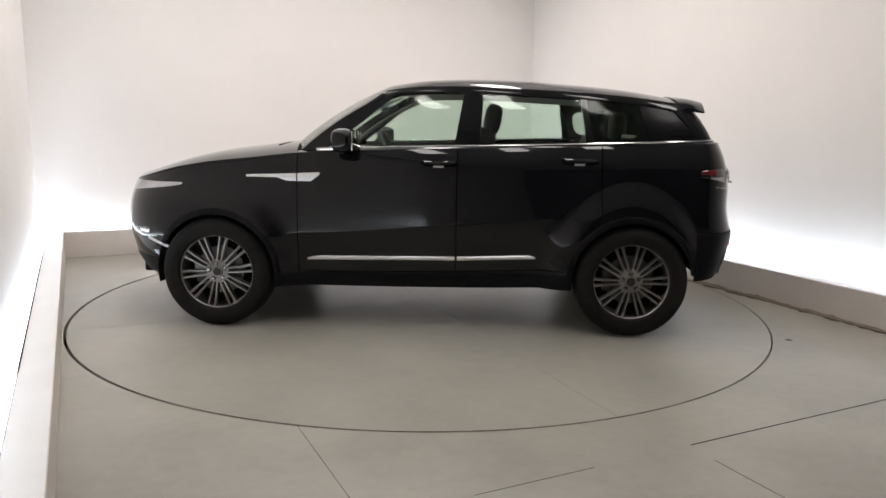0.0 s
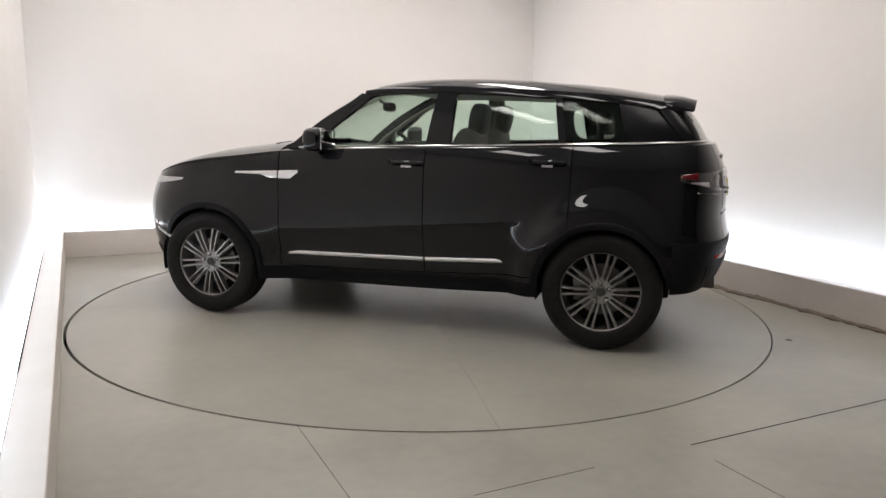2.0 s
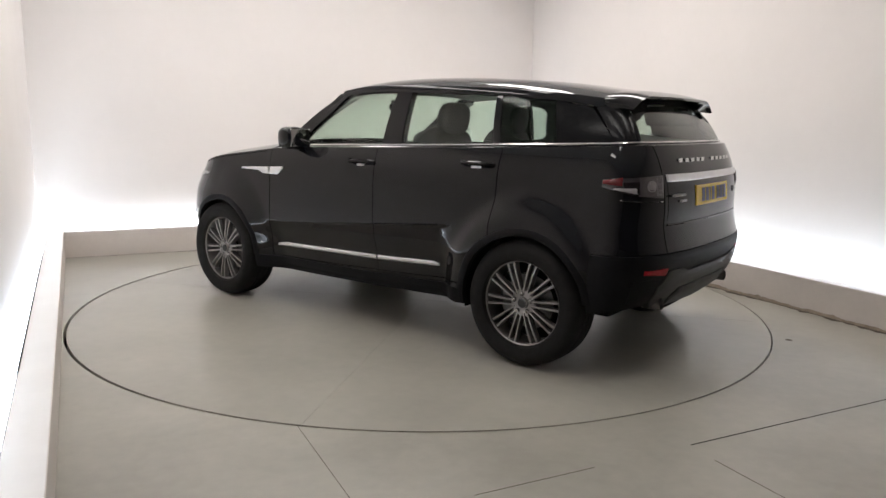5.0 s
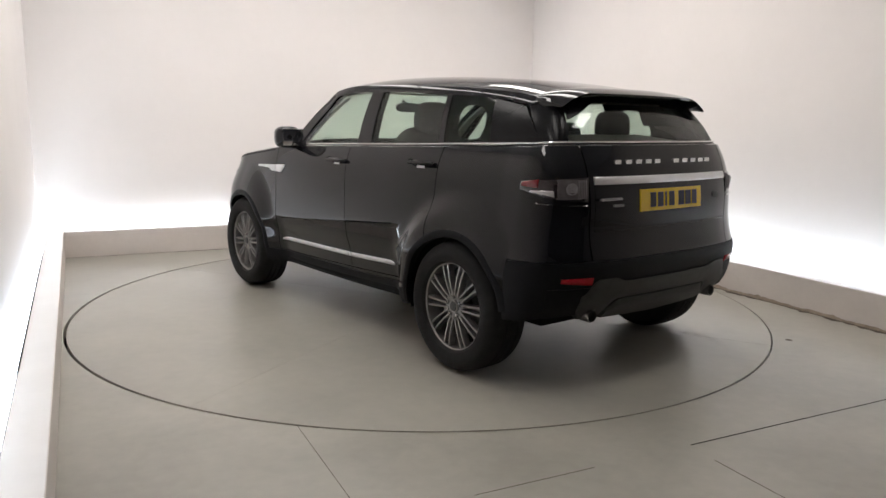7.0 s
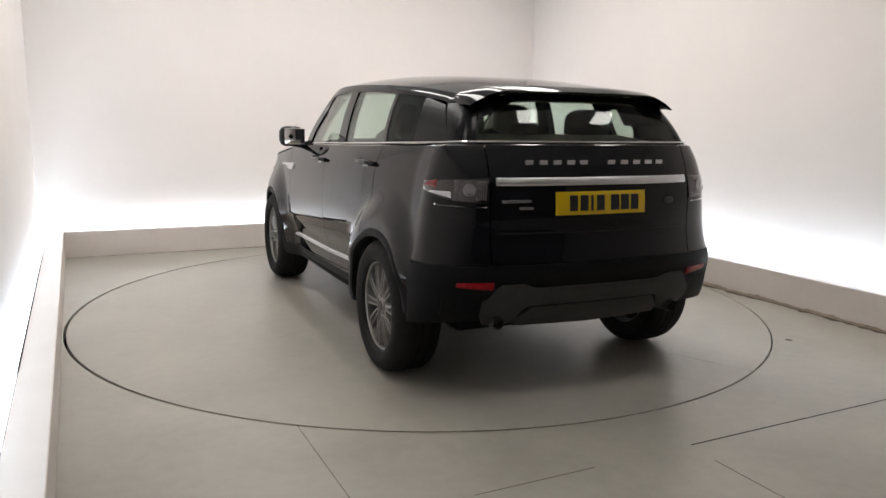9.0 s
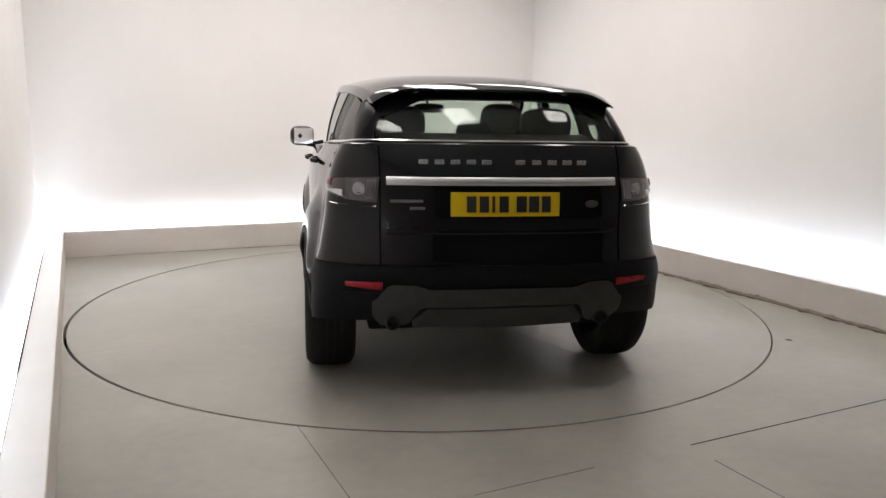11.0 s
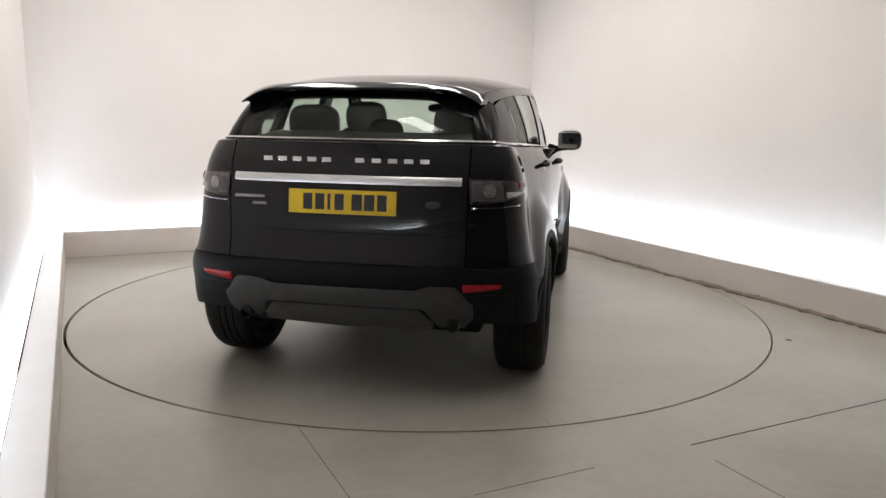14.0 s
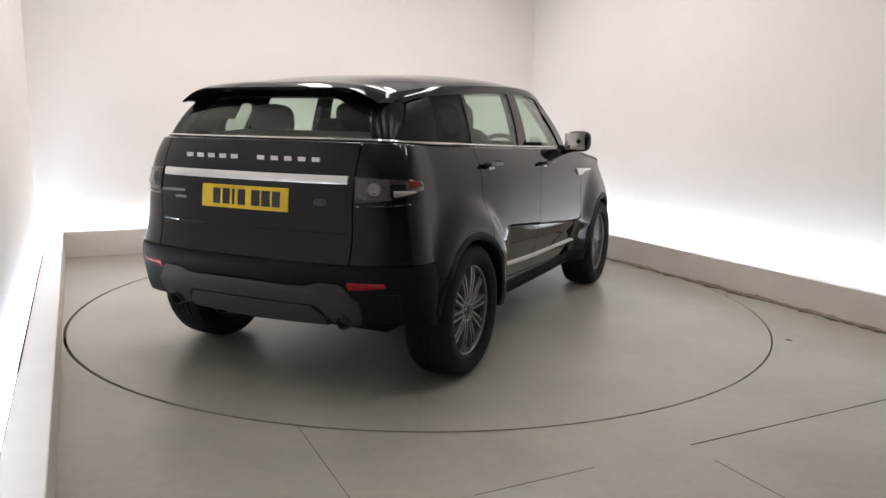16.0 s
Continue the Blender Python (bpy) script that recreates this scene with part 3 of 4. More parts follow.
def sheet(fn, k0, k1, v0, v1, thick, nu=24, nv=10, down=Vector((0, 0, -1))):
    rows = ([], [])
    for j in range(nv + 1):
        a, b = [], []
        for i in range(nu + 1):
            p = fn(k0 + (k1 - k0) * i / nu, v0 + (v1 - v0) * j / nv)
            a.append(p)
            b.append(p + down * thick)
        rows[0].append(a)
        rows[1].append(b)
    return slab(*rows)


def both(name, geo, material, car, label=""):
    a = part(name, geo, material, car, label)
    b = part(name, mirrored(geo), material, car, label)
    return a, b


def build_cabin(car):
    # roof with a lengthwise glass panel
    part("roof", sheet(lambda k, v: roof_pt(v, k), -1, 1, 0, 1, 0.03, 32, 28), M["paint"], car, "glossy black roof")
    part("headlining", sheet(lambda k, v: roof_pt(v, k * 0.96) + Vector((0, 0, -0.045)), -1, 1, 0.03, 0.97, 0.012, 16, 16), M["fabric"], car, "light grey cloth headlining")
    part("windscreen", sheet(screen_pt, -0.93, 0.93, 0.03, 0.97, 0.005, 24, 12, Vector((-0.8, 0, -0.6))), M["glass"], car, "green-tinted windscreen")
    for k0, k1 in ((-1, -0.93), (0.93, 1)):
        part("screen_pillar", sheet(screen_pt, k0, k1, 0, 1, 0.05, 3, 14, Vector((-0.8, 0, -0.6))), M["paint"], car)
        part("pillar_trim", sheet(lambda k, v: screen_pt(k * 0.965, v) + Vector((-0.055, 0, -0.045)), k0, k1, 0.05, 0.95, 0.012, 3, 10, Vector((-0.8, 0, -0.6))), M["fabric"], car, "light grey inner pillar trim")
    part("screen_header", sheet(screen_pt, -0.93, 0.93, 0.965, 1.0, 0.03, 20, 2, Vector((-0.6, 0, -0.8))), M["paint"], car)
    # cowl and wiper arms
    part("cowl", sheet(lambda k, v: Vector((0.93 + 0.12 * (1 - v) - 0.22 * k * k, 0.74 * k, 1.150 + 0.012 * (1 - k * k))), -1, 1, 0, 1, 0.03, 16, 2), M["black"], car)
    for y in (0.55, -0.1):
        part("wiper", tube([(1.00, y, 1.160), (0.97, y - 0.15, 1.172), (0.94, y - 0.5, 1.180)], 0.012, 6), M["black"], car)
    part("tail_window", sheet(tail_pt, -0.90, 0.90, 0.03, 0.86, 0.005, 24, 10, Vector((0.9, 0, -0.3))), M["privacy"], car, "tinted rear window")
    g = slab([[corner_pt(i / 10, j / 12) for i in range(11)] for j in range(13)], [[corner_pt(i / 10, j / 12) + Vector((0.03, -0.03, -0.004)) for i in range(11)] for j in range(13)])
    both("tail_pillar", g, M["smoked"], car, "glossy black rear corner pillar")
    part("tail_header", sheet(tail_pt, -0.90, 0.90, 0.85, 1.0, 0.03, 20, 2, Vector((0.9, 0, -0.3))), M["paint"], car)
    # side: panes between painted pillars and the roof rail
    zt = lambda x: rail(max(-1.75, min(0.3, x))).z - 0.042
    zb = lambda x: belt(x).z + 0.004
    def col(x0b, x1b, x1t, x0t, top0=None, top1=None):
        return (x0b, zb(x0b)), (x1b, zb(x1b)), (x1t, top1 or zt(x1t)), (x0t, top0 or zt(x0t))
    # front door pane: rises with the windscreen, then the level part
    both("window", side_quad(*col(0.63, -0.19, -0.245, 0.20), -0.004, -0.009), M["glass"], car, "green-tinted front door glass")
    both("window", side_quad(*col(-0.35, -1.03, -0.985, -0.365), -0.004, -0.009), M["glass"], car, "green-tinted rear door glass")
    both("window", side_quad(*col(-1.075, -1.43, -1.36, -1.025), -0.003, -0.008), M["quarter"], car, "dark rear quarter glass")
    # black border behind the quarter glass, with a rounded opening
    zq = lambda v, x: zb(x) + (zt(x) - zb(x)) * v
    ring_o, ring_i = [], []
    for i in range(41):
        a = TAU * i / 40
        ca, sa = math.cos(a), math.sin(a)
        pw = lambda c, n: math.copysign(abs(c) ** (2 / n), c)
        ro, ri = [], []
        for k in range(4):
            q = k / 3
            ex = pw(ca, 3.2) * (1 - q) + max(-1, min(1, ca * 1.42)) * q
            ez = pw(sa, 3.2) * (1 - q) + max(-1, min(1, sa * 1.42)) * q
            v = 0.45 + ez * (0.36 * (1 - q) + 0.45 * q) + 0.05 * q * (1 + ez)
            x = -1.255 + 0.06 * v + ex * (0.122 * (1 - q) + 0.180 * q)
            z = zq(v, x)
            ro.append(Vector((x, side_y(x, z) - 0.010, z)))
            ri.append(Vector((x, side_y(x, z) - 0.045, z)))
        ring_o.append(ro)
        ring_i.append(ri)
    both("window_border", slab(ring_o, ring_i), M["black"], car, "black border round the quarter glass")
    both("quarter_panel", side_quad(*col(-1.43, -1.755, -1.58, -1.36, None, 1.425), -0.003, -0.05), M["smoked"], car, "glossy black rear quarter panel")
    both("pillar", side_quad(*col(-0.19, -0.35, -0.365, -0.245), 0.002, -0.05), M["paint"], car)
    both("pillar", side_quad(*col(-1.03, -1.075, -1.025, -0.985), 0.001, -0.05), M["paint"], car)
    both("pillar", side_quad((0.80, zb(0.80)), (0.63, zb(0.63)), (0.20, zt(0.20)), (0.285, zt(0.285) + 0.03), 0.004, -0.05), M["paint"], car)
    rows = ([], [])
    n = 40
    for v in (0, 0.33, 0.66, 1):
        a, b = [], []
        for i in range(n + 1):
            x = 0.26 + (-1.70 - 0.26) * i / n
            r = rail(x)
            lo = zt(x) if x > -1.58 else 1.425 + 0.03 * (x + 1.58) / -0.12
            z = lo + (r.z + 0.002 - lo) * v
            y = side_y(x, z) + 0.004 * math.sin(math.pi * v)
            a.append(Vector((x, y, z)))
            b.append(Vector((x, y - 0.05, z - 0.006)))
        rows[0].append(a)
        rows[1].append(b)
    both("roof_rail", slab(*rows), M["paint"], car)
    # chrome belt line along the sides and round the tail
    pts = [Vector((x, belt(x).y + 0.009, belt(x).z + 0.003)) for x in [0.70 - 0.055 * i for i in range(45)]]
    pts += [corner_pt(i / 10, 0.012) + Vector((-0.006 * i / 10, 0.006 * (1 - i / 10), 0.002)) for i in range(1, 11)]
    pts += [tail_pt(0.9 - 0.1 * i, 0.012) + Vector((-0.006, 0, 0.002)) for i in range(1, 10)]
    both("belt_moulding", tube(pts, 0.007, 6), M["chrome"], car, "thin bright belt moulding round the tail")
    # roof spoiler with drooping ends
    def wing(k, v):
        a, sg = abs(k), math.copysign(1, k)
        t = max(0.0, (a - 0.70) / 0.30)
        lead = roof_pt(0.035, min(1, a / 0.9) * sg) + Vector((-0.03 * t, sg * 0.02 * t, -0.035 * t ** 2.2))
        tip = Vector((-1.820 + 0.025 * a ** 3, sg * (0.600 * a + 0.006 * t * t), 1.490 - 0.008 * a * a - 0.066 * t ** 1.8))
        return lead.lerp(tip, v) + Vector((0, 0, 0.008 + 0.010 * math.sin(math.pi * v)))
    rows = ([], [])
    for j in range(9):
        v = j / 8
        ra, rb = [], []
        for i in range(49):
            k = -1 + i / 24
            th = ((0.046 + 0.060 * ease((abs(k) - 0.50) / 0.40)) * (1 - v) + 0.012) * (1 - 0.65 * max(0, (abs(k) - 0.78) / 0.22))
            p = wing(k, v)
            ra.append(p)
            rb.append(p - Vector((-0.012, 0, th)))
        rows[0].append(ra)
        rows[1].append(rb)
    part("roof_spoiler", slab(*rows), M["paint"], car, "glossy black roof spoiler with drooping ends")
    # black printed corners of the rear window
    for s in (1, -1):
        ra, rb = [], []
        for i in range(15):
            k = 0.50 + 0.395 * i / 14
            lo = 0.87 - 0.36 * ease((k - 0.50) / 0.42)
            ra.append([tail_pt(s * k, lo + (0.88 - lo) * j / 5) + Vector((-0.003, 0, 0.001)) for j in range(6)])
            rb.append([p + Vector((0.0025, 0, -0.001)) for p in ra[-1]])
        part("window_corner", slab(ra, rb), M["smoked"], car, "black printed corner of the rear window")
    # thick inner trims that close the rear corners of the cabin
    for s in (1, -1):
        ra, rb = [], []
        for x, yb, yt, zt_ in ((-1.34, 0.64, 0.55, 1.47), (-1.50, 0.62, 0.48, 1.47), (-1.64, 0.60, 0.44, 1.44), (-1.70, 0.58, 0.42, 1.43)):
            ra.append([Vector((x, s * (yb + (yt - yb) * v), 1.335 + (zt_ - 1.335) * v)) for v in (0, 0.3, 0.6, 1)])
            rb.append([p + Vector((0, s * 0.05, 0)) for p in ra[-1]])
        part("corner_trim", slab(ra, rb), M["black"], car, "dark inner corner trim")


# ---- wheels ----
def spoke(a, side):
    """One of a pair of spokes at angle a; side is -1 or 1."""
    g, c, s = [], math.cos(a), math.sin(a)
    for r, o, w, t, q0 in ((0.055, -0.002, 0.014, 0.03, 0.012), (0.10, 0.004, 0.014, 0.028, 0.0145), (0.17, 0.004, 0.015, 0.026, 0.0175), (0.230, -0.002, 0.019, 0.022, 0.0215)):
        g.append([(r * c - (q + side * q0) * s, o - d, r * s + (q + side * q0) * c) for q, d in ((-w / 2, 0.010), (-w / 3, 0), (w / 3, 0), (w / 2, 0.010), (w / 2, t + 0.012), (-w / 2, t + 0.012))])
    vs, fs = [p for r in g for p in r], []
    for j in range(3):
        for i in range(6):
            fs.append((j * 6 + i, j * 6 + (i + 1) % 6, (j + 1) * 6 + (i + 1) % 6, (j + 1) * 6 + i))
    fs += [(0, 1, 2, 3, 4, 5), (18, 19, 20, 21, 22, 23)]
    return vs, fs


def build_wheel(car, x, side, turn):
    w = new("wheel")
    w.parent = car
    tagged(w, "grey multi-spoke alloy wheel with black tyre")
    w.matrix_local = pose(x, side * (HUB_Y + (0.022 if x > 0 else 0)), HUB_Z, 0, turn, 0 if side > 0 else 180)
    # tyre: tread, shoulders and side walls, outer face at +y
    prof = [(0.238, 0.012), (0.25, 0.030), (0.285, 0.044), (0.318, 0.040), (0.340, 0.022), (0.352, 0.000), (0.357, -0.035),
            (0.357, -0.062), (0.350, -0.063), (0.350, -0.069), (0.357, -0.070), (0.358, -0.10), (0.351, -0.101), (0.351, -0.107), (0.358, -0.108), (0.357, -0.14), (0.350, -0.141), (0.350, -0.147), (0.357, -0.148),
            (0.355, -0.175), (0.345, -0.20), (0.318, -0.217), (0.27, -0.215), (0.238, -0.20)]
    part("tyre", lathe(prof, 72), M["rubber"], w, "black road tyre")
    rim = [(0.226, -0.19), (0.228, -0.02), (0.232, 0.006), (0.240, 0.014), (0.247, 0.012), (0.248, 0.004), (0.244, -0.005), (0.24, -0.19)]
    part("rim", lathe(rim, 72), M["alloy"], w, "grey painted alloy rim")
    for i in range(10):
        a = TAU * i / 10
        part("spoke", join(spoke(a, 1), spoke(a, -1)), M["alloy"], w)
    part("hub", lathe([(0.0005, 0.004), (0.03, 0.004), (0.034, 0.0), (0.036, -0.008), (0.072, -0.004), (0.080, -0.012), (0.082, -0.05), (0.0005, -0.05)], 40), M["alloy"], w)
    part("cap", lathe([(0.0005, 0.009), (0.024, 0.008), (0.028, 0.003)], 24), M["ink"], w, "dark centre cap")
    for i in range(5):
        a = TAU * (i + 0.25) / 5
        part("wheel_nut", moved(lathe([(0.0005, 0.010), (0.0075, 0.009), (0.0105, -0.008)], 8), pose(0.055 * math.cos(a), 0, 0.055 * math.sin(a))), M["chrome"], w)
        part("nut_recess", moved(lathe([(0.010, -0.003), (0.0155, -0.0015)], 12), pose(0.055 * math.cos(a), 0, 0.055 * math.sin(a))), M["ink"], w)
    part("brake_disc", lathe([(0.07, -0.075), (0.155, -0.075), (0.158, -0.085), (0.155, -0.10), (0.07, -0.10)], 40), M["brake"], w)
    part("caliper", box(0.09, 0.17, -0.115, -0.06, -0.07, 0.07, 0.012), M["brake"], w)
    part("back_plate", lathe([(0.0005, -0.13), (0.226, -0.13)], 40), M["black"], w)
    return w


def build_trim(car):
    # lower chrome strip, in two lengths on each side
    for x0, x1, za, zc in ((0.745, -0.207, 0.455, 0.472), (-0.223, -0.72, 0.472, 0.492)):
        g = patch(u_side(x1), u_side(x0), lambda s, a=za, c=zc: c + (a - c) * s - 0.010, lambda s, a=za, c=zc, f=(x0 > 0.5), b=(x1 < -0.5): c + (a - c) * s + 0.016 - (0.014 * max(0, (s - 0.93) / 0.07) if f else 0) - (0.014 * max(0, (0.07 - s) / 0.07) if b else 0), 0.014, -0.004, 24, 4)
        both("sill_strip", g, M["satin"], car, "bright silver sill strip")
    # door rubbing crease
    both("rubbing_strip", patch(u_side(-0.74), u_side(-0.23), lambda s: 0.734 - 0.042 * s, lambda s: 0.747 - 0.044 * s, 0.005, -0.004, 20, 3), M["black"], car, "thin black rubbing strip")
    # wing vents: fender part and door part
    both("wing_vent", patch(u_side(0.805), u_side(1.13), lambda s: 0.975 - 0.020 * max(0, min(1, (0.38 - s) / 0.18)), lambda s: 1.003 - 0.014 * s, 0.010, -0.004, 20, 3), M["satin"], car, "silver wing vent trim")
    both("wing_vent", patch(u_side(0.655), u_side(0.795), lambda s: 0.995 - 0.041 * min(1, s / 0.4), lambda s: 1.012 - 0.008 * s, 0.010, -0.004, 10, 3), M["satin"], car, "silver wing vent trim")
    # shut line of the bonnet along the wings
    ua, ub = u_side(0.86), 2.62
    edge = lambda s: z_top(skin(ua + (ub - ua) * s, 0.9).x)
    both("bonnet_gap", patch(ua, ub, lambda s: edge(s) - 0.016, lambda s: edge(s) - 0.010, 0.0015, -0.006, 40, 2), M["black"], car)
    # door handles, each over a silver patch that paints the glint in its bowl
    for x in (-0.10, -0.98):
        z = 1.085 if x > -0.5 else 1.112
        y = width(x, z)
        g = tube([(x + 0.105, y + 0.002, z + 0.004), (x + 0.085, y + 0.03, z), (x, y + 0.036, z), (x - 0.085, y + 0.03, z), (x - 0.105, y + 0.002, z - 0.004)], 0.013, 10)
        both("door_handle", g, M["paint"], car, "glossy black door handle")
        both("handle_glint", patch(u_side(x - 0.03), u_side(x + 0.035), z - 0.03, z - 0.017, 0.002, -0.004, 8, 3), M["satin"], car)
    # sill cladding
    both("sill", patch(u_side(-0.95), u_side(0.95), lambda s: z_bot(-0.95 + 1.9 * s) - 0.008, lambda s: z_bot(-0.95 + 1.9 * s) + 0.085, 0.008, -0.03, 30, 4), M["cladding"], car, "matt black sill cladding")
    # door mirrors
    for s in (1, -1):
        m = part("door_mirror", moved(pillow((0, 0, 0), (0.072, 0.088, 0.075), 3.2), Matrix.Translation((0.485, s * 0.962, 1.215)) @ pose(0, 0, 0, 0, 0, -12 * s)), M["paint"], car, "glossy black door mirror")
        part("mirror_glass", moved(box(-0.004, 0.004, -0.072, 0.072, -0.058, 0.058, 0.003), Matrix.Translation((0.414, s * 0.950, 1.215)) @ pose(0, 0, 0, 0, 0, -12 * s)), M["mirror"], m, "mirror glass")
        part("mirror_arm", tube([(0.50, s * 0.93, 1.16), (0.52, s * 0.87, 1.148), (0.53, s * 0.80, 1.165)], 0.022, 8), M["black"], m)
        part("repeater", moved(pillow((0, 0, 0), (0.010, 0.04, 0.006), 3), Matrix.Translation((0.549, s * 0.962, 1.205)) @ pose(0, 0, 0, 0, 0, -12 * s)), M["clear"], m, "clear indicator lens")
    # headlamps and front bumper pieces
    both("headlamp", patch(2.13, 2.58, lambda s: 0.916 - 0.066 * s ** 0.8, lambda s: 0.930 - 0.012 * s, 0.006, -0.01, 16, 4), M["lamp_glass"], car, "slim clear headlamp with grey reflector")
    both("fog_lamp", patch(2.33, 2.41, 0.588, 0.618, 0.008, -0.01, 6, 3), M["clear"], car, "small clear front lamp")
    both("bumper_blade", patch(2.20, 2.34, lambda s: 0.50 + 0.05 * s, lambda s: 0.518 + 0.05 * s, 0.010, -0.01, 6, 3), M["satin"], car, "silver bumper blade")
    both("front_lip", patch(2.30, 2.99, 0.315, 0.42, 0.008, -0.02, 14, 4), M["cladding"], car, "matt black front lip")


def build_tail(car):
    # lamps wrapped round the corners
    z0, z1 = 0.968, 1.086
    ue = 0.985
    u0 = u_rear(0.592, 1.02)
    for s in (1, -1):
        g = patch(u0, ue, lambda t: z0 + 0.055 * t ** 1.5, lambda t: z1 - 0.022 * t, 0.007, -0.012, 26, 6)
        lamp = part("rear_lamp", g if s > 0 else mirrored(g), M["smoke"], car, "smoked rear lamp cluster")
        g = patch(0.82, ue - 0.004, lambda t: 1.032 + 0.008 * t, lambda t: 1.076 - 0.016 * t, 0.0115, 0.004, 14, 4)
        h = patch(u0 + 0.010, 0.67, 0.980, 1.076, 0.0095, 0.004, 12, 4)
        part("inner_lens", h if s > 0 else mirrored(h), M["lens"], lamp, "grey inner lens")
        part("red_lens", g if s > 0 else mirrored(g), M["dark_red"], lamp, "red outer lens")
        g = patch(0.68, 0.90, lambda t: 0.992 + 0.022 * t, lambda t: 1.026 - 0.004 * t, 0.0095, 0.004, 10, 4)
        part("clear_band", g if s > 0 else mirrored(g), M["clear"], lamp, "clear band beside the red lens")
        for k in range(5):
            uk = u0 + 0.016 + 0.012 * k
            g = patch(uk, uk + 0.005, 0.984, 1.072, 0.0125, 0.004, 2, 4)
            part("lens_rib", g if s > 0 else mirrored(g), M["ring"], lamp)
        for u, z, r in ((u0 + 0.115, 1.030, 0.031),):
            p, q = skin(u, z, 0.0095), skin(u, z, 0.03)
            d = (q - p).normalized()
            rot = d.to_track_quat("Y", "Z").to_matrix().to_4x4()
            g = moved(lathe([(r, -0.002), (r, 0.003), (r * 0.8, 0.0045), (r * 0.7, 0.002), (0.0005, 0.0035)], 24), Matrix.Translation(p) @ rot)
            part("lamp_ring", g if s > 0 else mirrored(g), M["ring"], lamp, "clear round reflector")
        g = patch(u0 + 0.005, 0.83, lambda t: 0.948 + 0.010 * t * t, lambda t: 0.953 + 0.010 * t * t, 0.009, -0.004, 20, 2)
        part("lamp_brow", g if s > 0 else mirrored(g), M["chrome"], lamp)
        lo, hi = u_rear(0.575, 0.58), u_rear(0.745, 0.58)
        g = patch(lo, hi, lambda t: 0.560 + 0.018 * t, lambda t: 0.600, 0.008, -0.006, 10, 3)
        part("reflector", g if s > 0 else mirrored(g), M["red"], car, "red rear bumper reflector")
    # tailgate furniture
    part("tailgate_strip", centre_patch(0.556, 1.050, lambda k: 1.088, 0.012, -0.004, 24, 4), M["satin"], car, "wide brushed silver tailgate strip")
    part("plate_recess", centre_patch(0.555, 0.845, 1.046, 0.0015, -0.006, 24, 5), M["paint"], car, "gloss black panel round the number plate")
    plate = part("number_plate", tail_patch(-0.262, 0.262, 0.908, 1.020, 0.0075, 0.0015), M["plate"], car, "yellow rear number plate with dark bars")
    for y, w in ((0.165, 0.045), (0.105, 0.045), (0.060, 0.014), (0.010, 0.045), (-0.075, 0.05), (-0.135, 0.05), (-0.195, 0.045)):
        part("bar", tail_patch(y - w / 2, y + w / 2, 0.927, 1.002, 0.0090, 0.0070, 2), M["ink"], plate, "", False)
    # silver blocks of the tailgate lettering
    for y in (0.385, 0.310, 0.235, 0.160, 0.087, -0.075, -0.155, -0.232, -0.308, -0.382):
        zc = 1.157
        p = skin(u_rear(y, zc), zc).x
        g = box(p - 0.006, p + 0.003, y - 0.022, y + 0.022, zc - 0.0105, zc + 0.0105, 0.0015)
        part("badge_block", g, M["letter"], car, "silver badge block", False)
    for y, z, w in ((0.465, 0.978, 0.15), (0.415, 0.945, 0.07)):
        q = skin(u_rear(y - w / 2, z), z).x
        part("badge_bar", box(q - 0.006, q + 0.012, y - w / 2, y + w / 2, z - 0.006, z + 0.006, 0.001), M["alloy"], car, "small silver badge bar", False)
    part("badge_oval", moved(pillow((0, 0, 0), (0.004, 0.036, 0.018), 2.2), Matrix.Translation((skin(u_rear(0.43, 0.963), 0.963).x - 0.003, -0.43, 0.963)) @ pose(0, 0, 0, 0, 0, 8)), M["skid"], car, "small dark oval badge")
    part("tail_crease", centre_patch(0.556, 0.820, 0.830, 0.006, -0.004, 24, 2), M["paint"], car)
    # bumper: lower cladding, grey guard and two exhaust pipes
    part("lower_bumper", centre_patch(0.80, lambda k: 0.395 + 0.03 * k, 0.545, 0.006, -0.03, 28, 5), M["cladding"], car, "matt black lower bumper")
    part("skid_panel", centre_patch(0.62, lambda k: 0.468 - 0.100 * ease((k - 0.62) / 0.12) + 0.06 * ease((k - 0.93) / 0.07), lambda k: 0.562 + 0.024 * ease((k - 0.55) / 0.15) - 0.085 * ease((k - 0.86) / 0.14), 0.015, -0.02, 56, 5), M["skid"], car, "dark grey guard panel round the exhausts")
    part("skid_plate", centre_patch(0.42, lambda k: 0.345 + 0.012 * k, lambda k: 0.462 - 0.06 * ease((k - 0.86) / 0.14), 0.022, -0.03, 30, 4), M["skid"], car, "grey skid plate")
    for s in (1, -1):
        e = part("exhaust", moved(lathe([(0.034, 0.10), (0.034, -0.005), (0.031, -0.010), (0.028, 0.0), (0.028, 0.09)], 28), Matrix.Translation((-1.972, s * 0.524, 0.388)) @ pose(0, 0, 0, 0, 0, -90)), M["brake"], car, "round dull steel exhaust tip")
        part("bore", moved(lathe([(0.0005, 0.05), (0.0285, 0.05)], 20), Matrix.Translation((-1.972, s * 0.524, 0.388)) @ pose(0, 0, 0, 0, 0, -90)), M["black"], e)


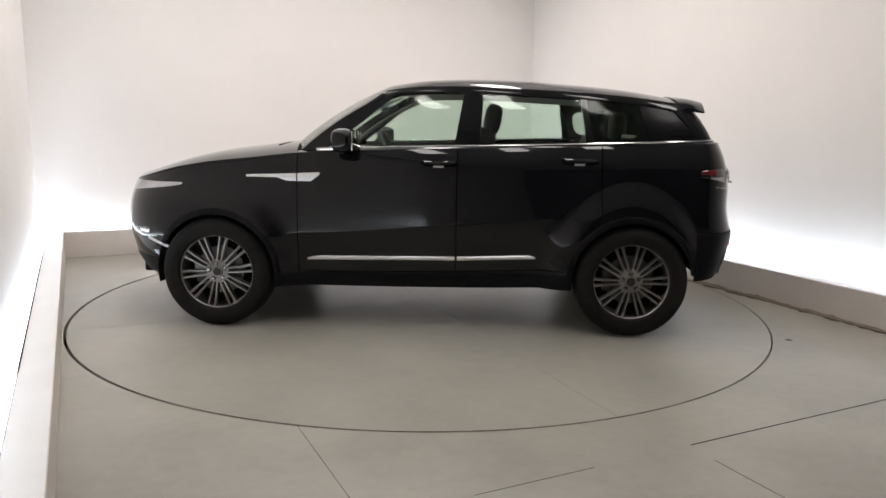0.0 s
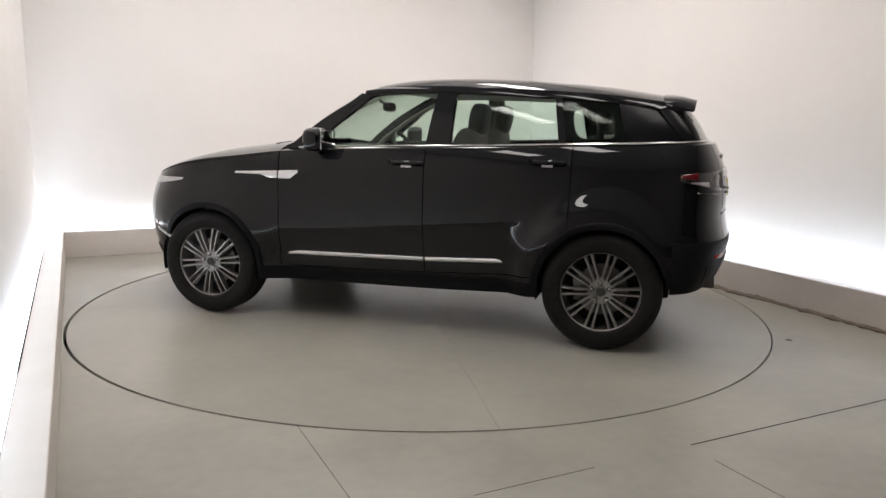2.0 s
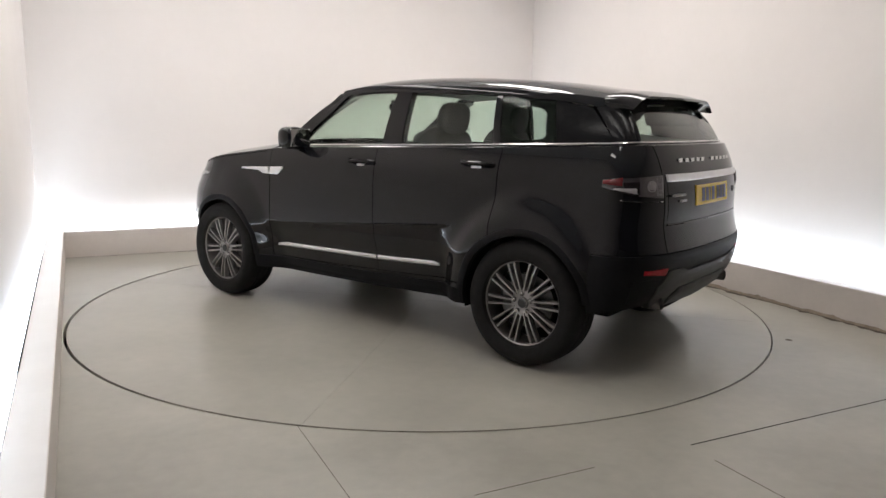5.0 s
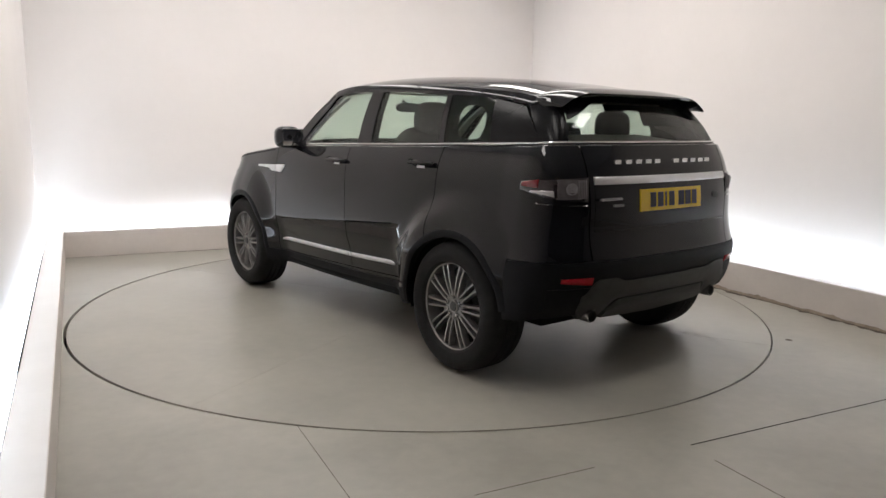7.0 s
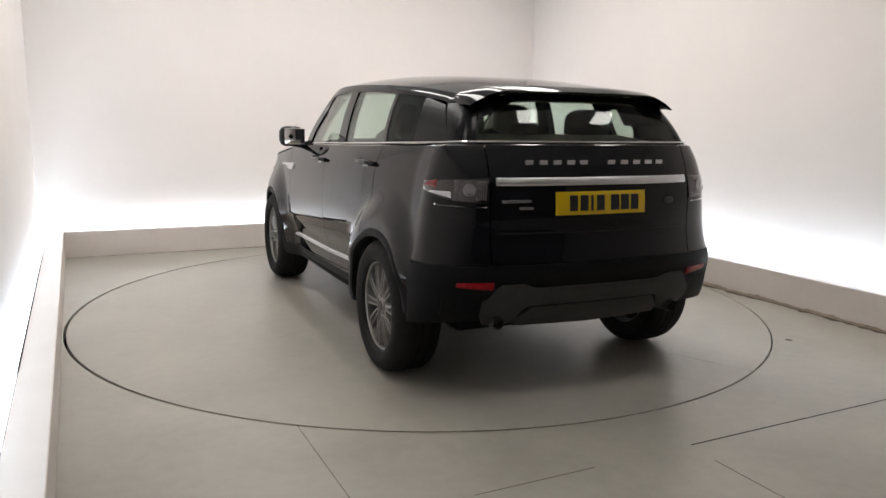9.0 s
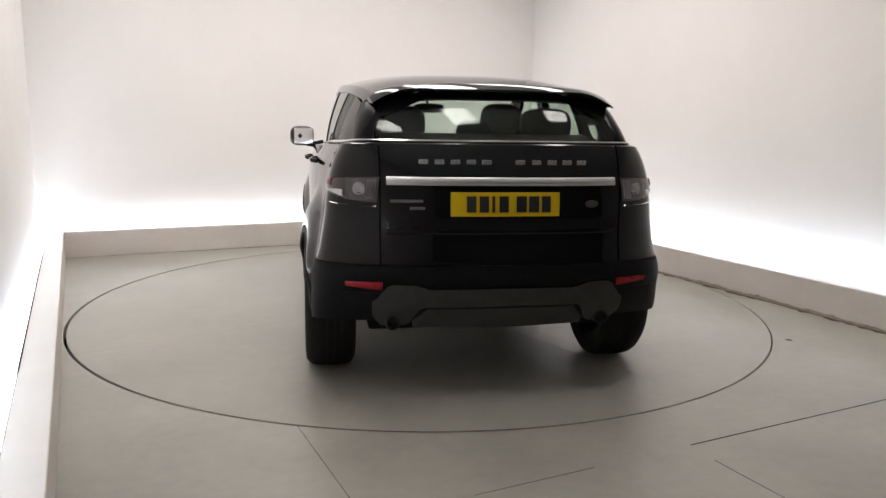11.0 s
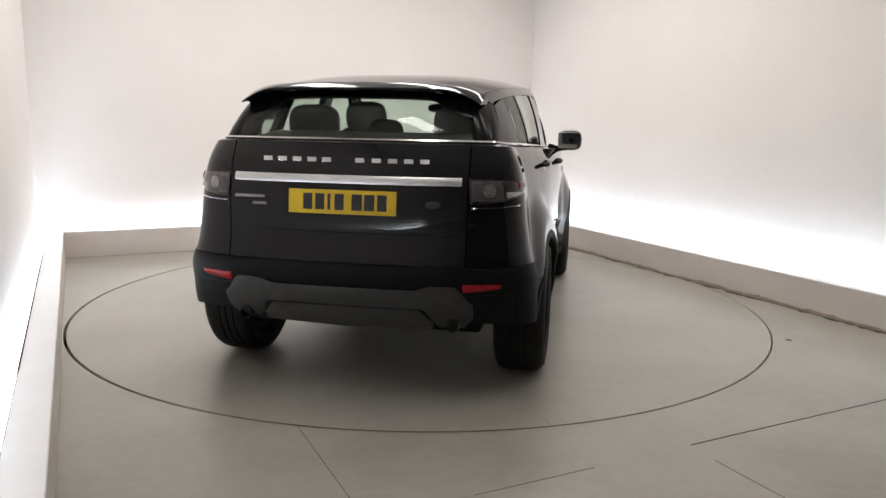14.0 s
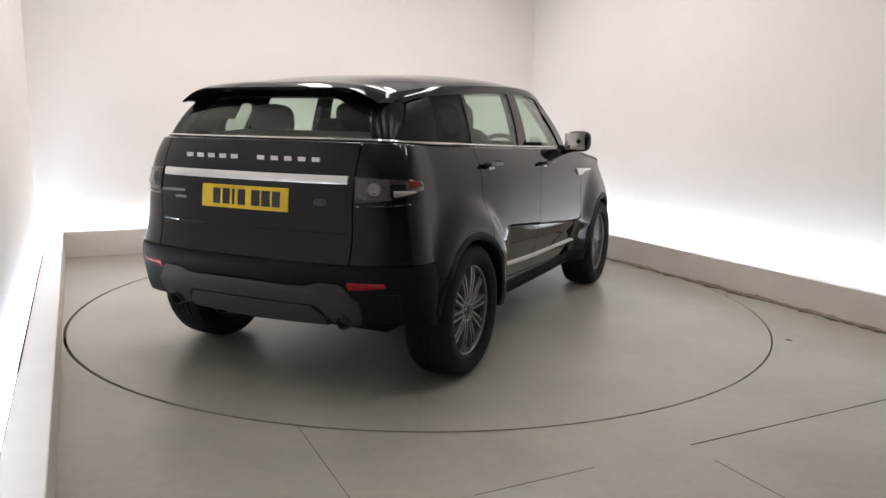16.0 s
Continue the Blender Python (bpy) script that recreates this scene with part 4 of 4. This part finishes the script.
def build_interior(car):
    def seat(x, y, w, name="front_seat"):
        s = part(name, join(pillow((x + 0.16, y, 0.66), (0.27, w, 0.10), 4), moved(pillow((0, 0, 0.32), (0.09, w, 0.34), 4), Matrix.Translation((x - 0.13, y, 0.66)) @ pose(0, 0, 0, 0, -15, 0))), M["leather"], car, "dark leather seat")
        return s
    for y in (0.37, -0.37):
        s = seat(-0.10, y, 0.25)
        part("headrest", moved(pillow((0, 0, 0), (0.06, 0.14, 0.105), 3), Matrix.Translation((-0.435, y, 1.36)) @ pose(0, 0, 0, 0, -10, 0)), M["leather"], s)
        part("headrest_post", join(tube([(-0.40, y - 0.05, 1.18), (-0.425, y - 0.05, 1.33)], 0.008, 6), tube([(-0.40, y + 0.05, 1.18), (-0.425, y + 0.05, 1.33)], 0.008, 6)), M["chrome"], s)
    b = part("rear_bench", join(pillow((-0.80, 0, 0.68), (0.27, 0.66, 0.11), 5), moved(pillow((0, 0, 0.27), (0.09, 0.66, 0.31), 5), Matrix.Translation((-1.08, 0, 0.70)) @ pose(0, 0, 0, 0, -16, 0))), M["leather"], car, "dark leather rear bench")
    for y in (0.42, 0, -0.42):
        part("headrest", pillow((-1.27, y, 1.325 - (0.075 if y == 0 else 0)), (0.05, 0.10 if y == 0 else 0.15, 0.10), 3), M["leather"], b)
    part("dashboard", join(pillow((0.72, 0, 1.02), (0.24, 0.74, 0.13), 5), box(0.55, 1.0, -0.72, 0.72, 0.5, 1.0, 0.03)), M["leather"], car, "dark dashboard")
    ring = [(0.36 + 0.075 * math.sin(TAU * i / 28), -0.37 + 0.18 * math.cos(TAU * i / 28), 1.08 + 0.165 * math.sin(TAU * i / 28)) for i in range(29)]
    part("steering_wheel", join(tube(ring, 0.016, 8), pillow((0.37, -0.37, 1.07), (0.03, 0.07, 0.05), 3), tube([(0.36, -0.54, 1.08), (0.38, -0.37, 1.08), (0.36, -0.20, 1.08)], 0.014, 6)), M["leather"], car, "dark steering wheel")
    part("rear_view_mirror", join(pillow((0.36, 0, 1.44), (0.02, 0.12, 0.035), 3), tube([(0.38, 0, 1.45), (0.44, 0, 1.49)], 0.012, 6)), M["black"], car, "black interior mirror")
    part("boot_floor", box(-1.85, -1.2, -0.62, 0.62, 0.72, 0.76, 0.01), M["leather"], car)
    # shelf tilted up and paled in place of the window's reflected band
    part("parcel_shelf", moved(box(0, 0.56, -0.64, 0.64, -0.025, 0.0, 0.008), pose(-1.84, 0, 1.225, 0, -5.5, 0)), M["shelf"], car, "parcel shelf, paled to show the rear window's reflected light band")
    for s in (1, -1):
        part("door_card", moved(box(-1.1, 0.62, -0.02, 0.02, 0.5, 1.165, 0.01), Matrix.Translation((0, s * 0.76, 0))), M["leather"], car)


def build_car():
    car = new("car")
    tagged(car, "glossy black five-door compact SUV on a turntable", "car")
    build_shell(car)
    build_cabin(car)
    for x in (AXLE, -AXLE):
        for s in (1, -1):
            build_wheel(car, x, s, 7.0 if x > 0 else 3.0)
    build_trim(car)
    build_tail(car)
    build_interior(car)
    return car


car = build_car()


def motions():
    spin = lambda t: 175.592 - 6.956 * t - 0.004 * t * t
    times = [0.5 * i for i in range(33)]
    walk(car, [(t, pose(0, 0, 0, 0, 0, spin(t)) @ pose(-0.0512, -0.0699, 0)) for t in times])
    walk(turntable, [(t, pose(0, 0, 0, 0, 0, spin(t))) for t in times])


motions()
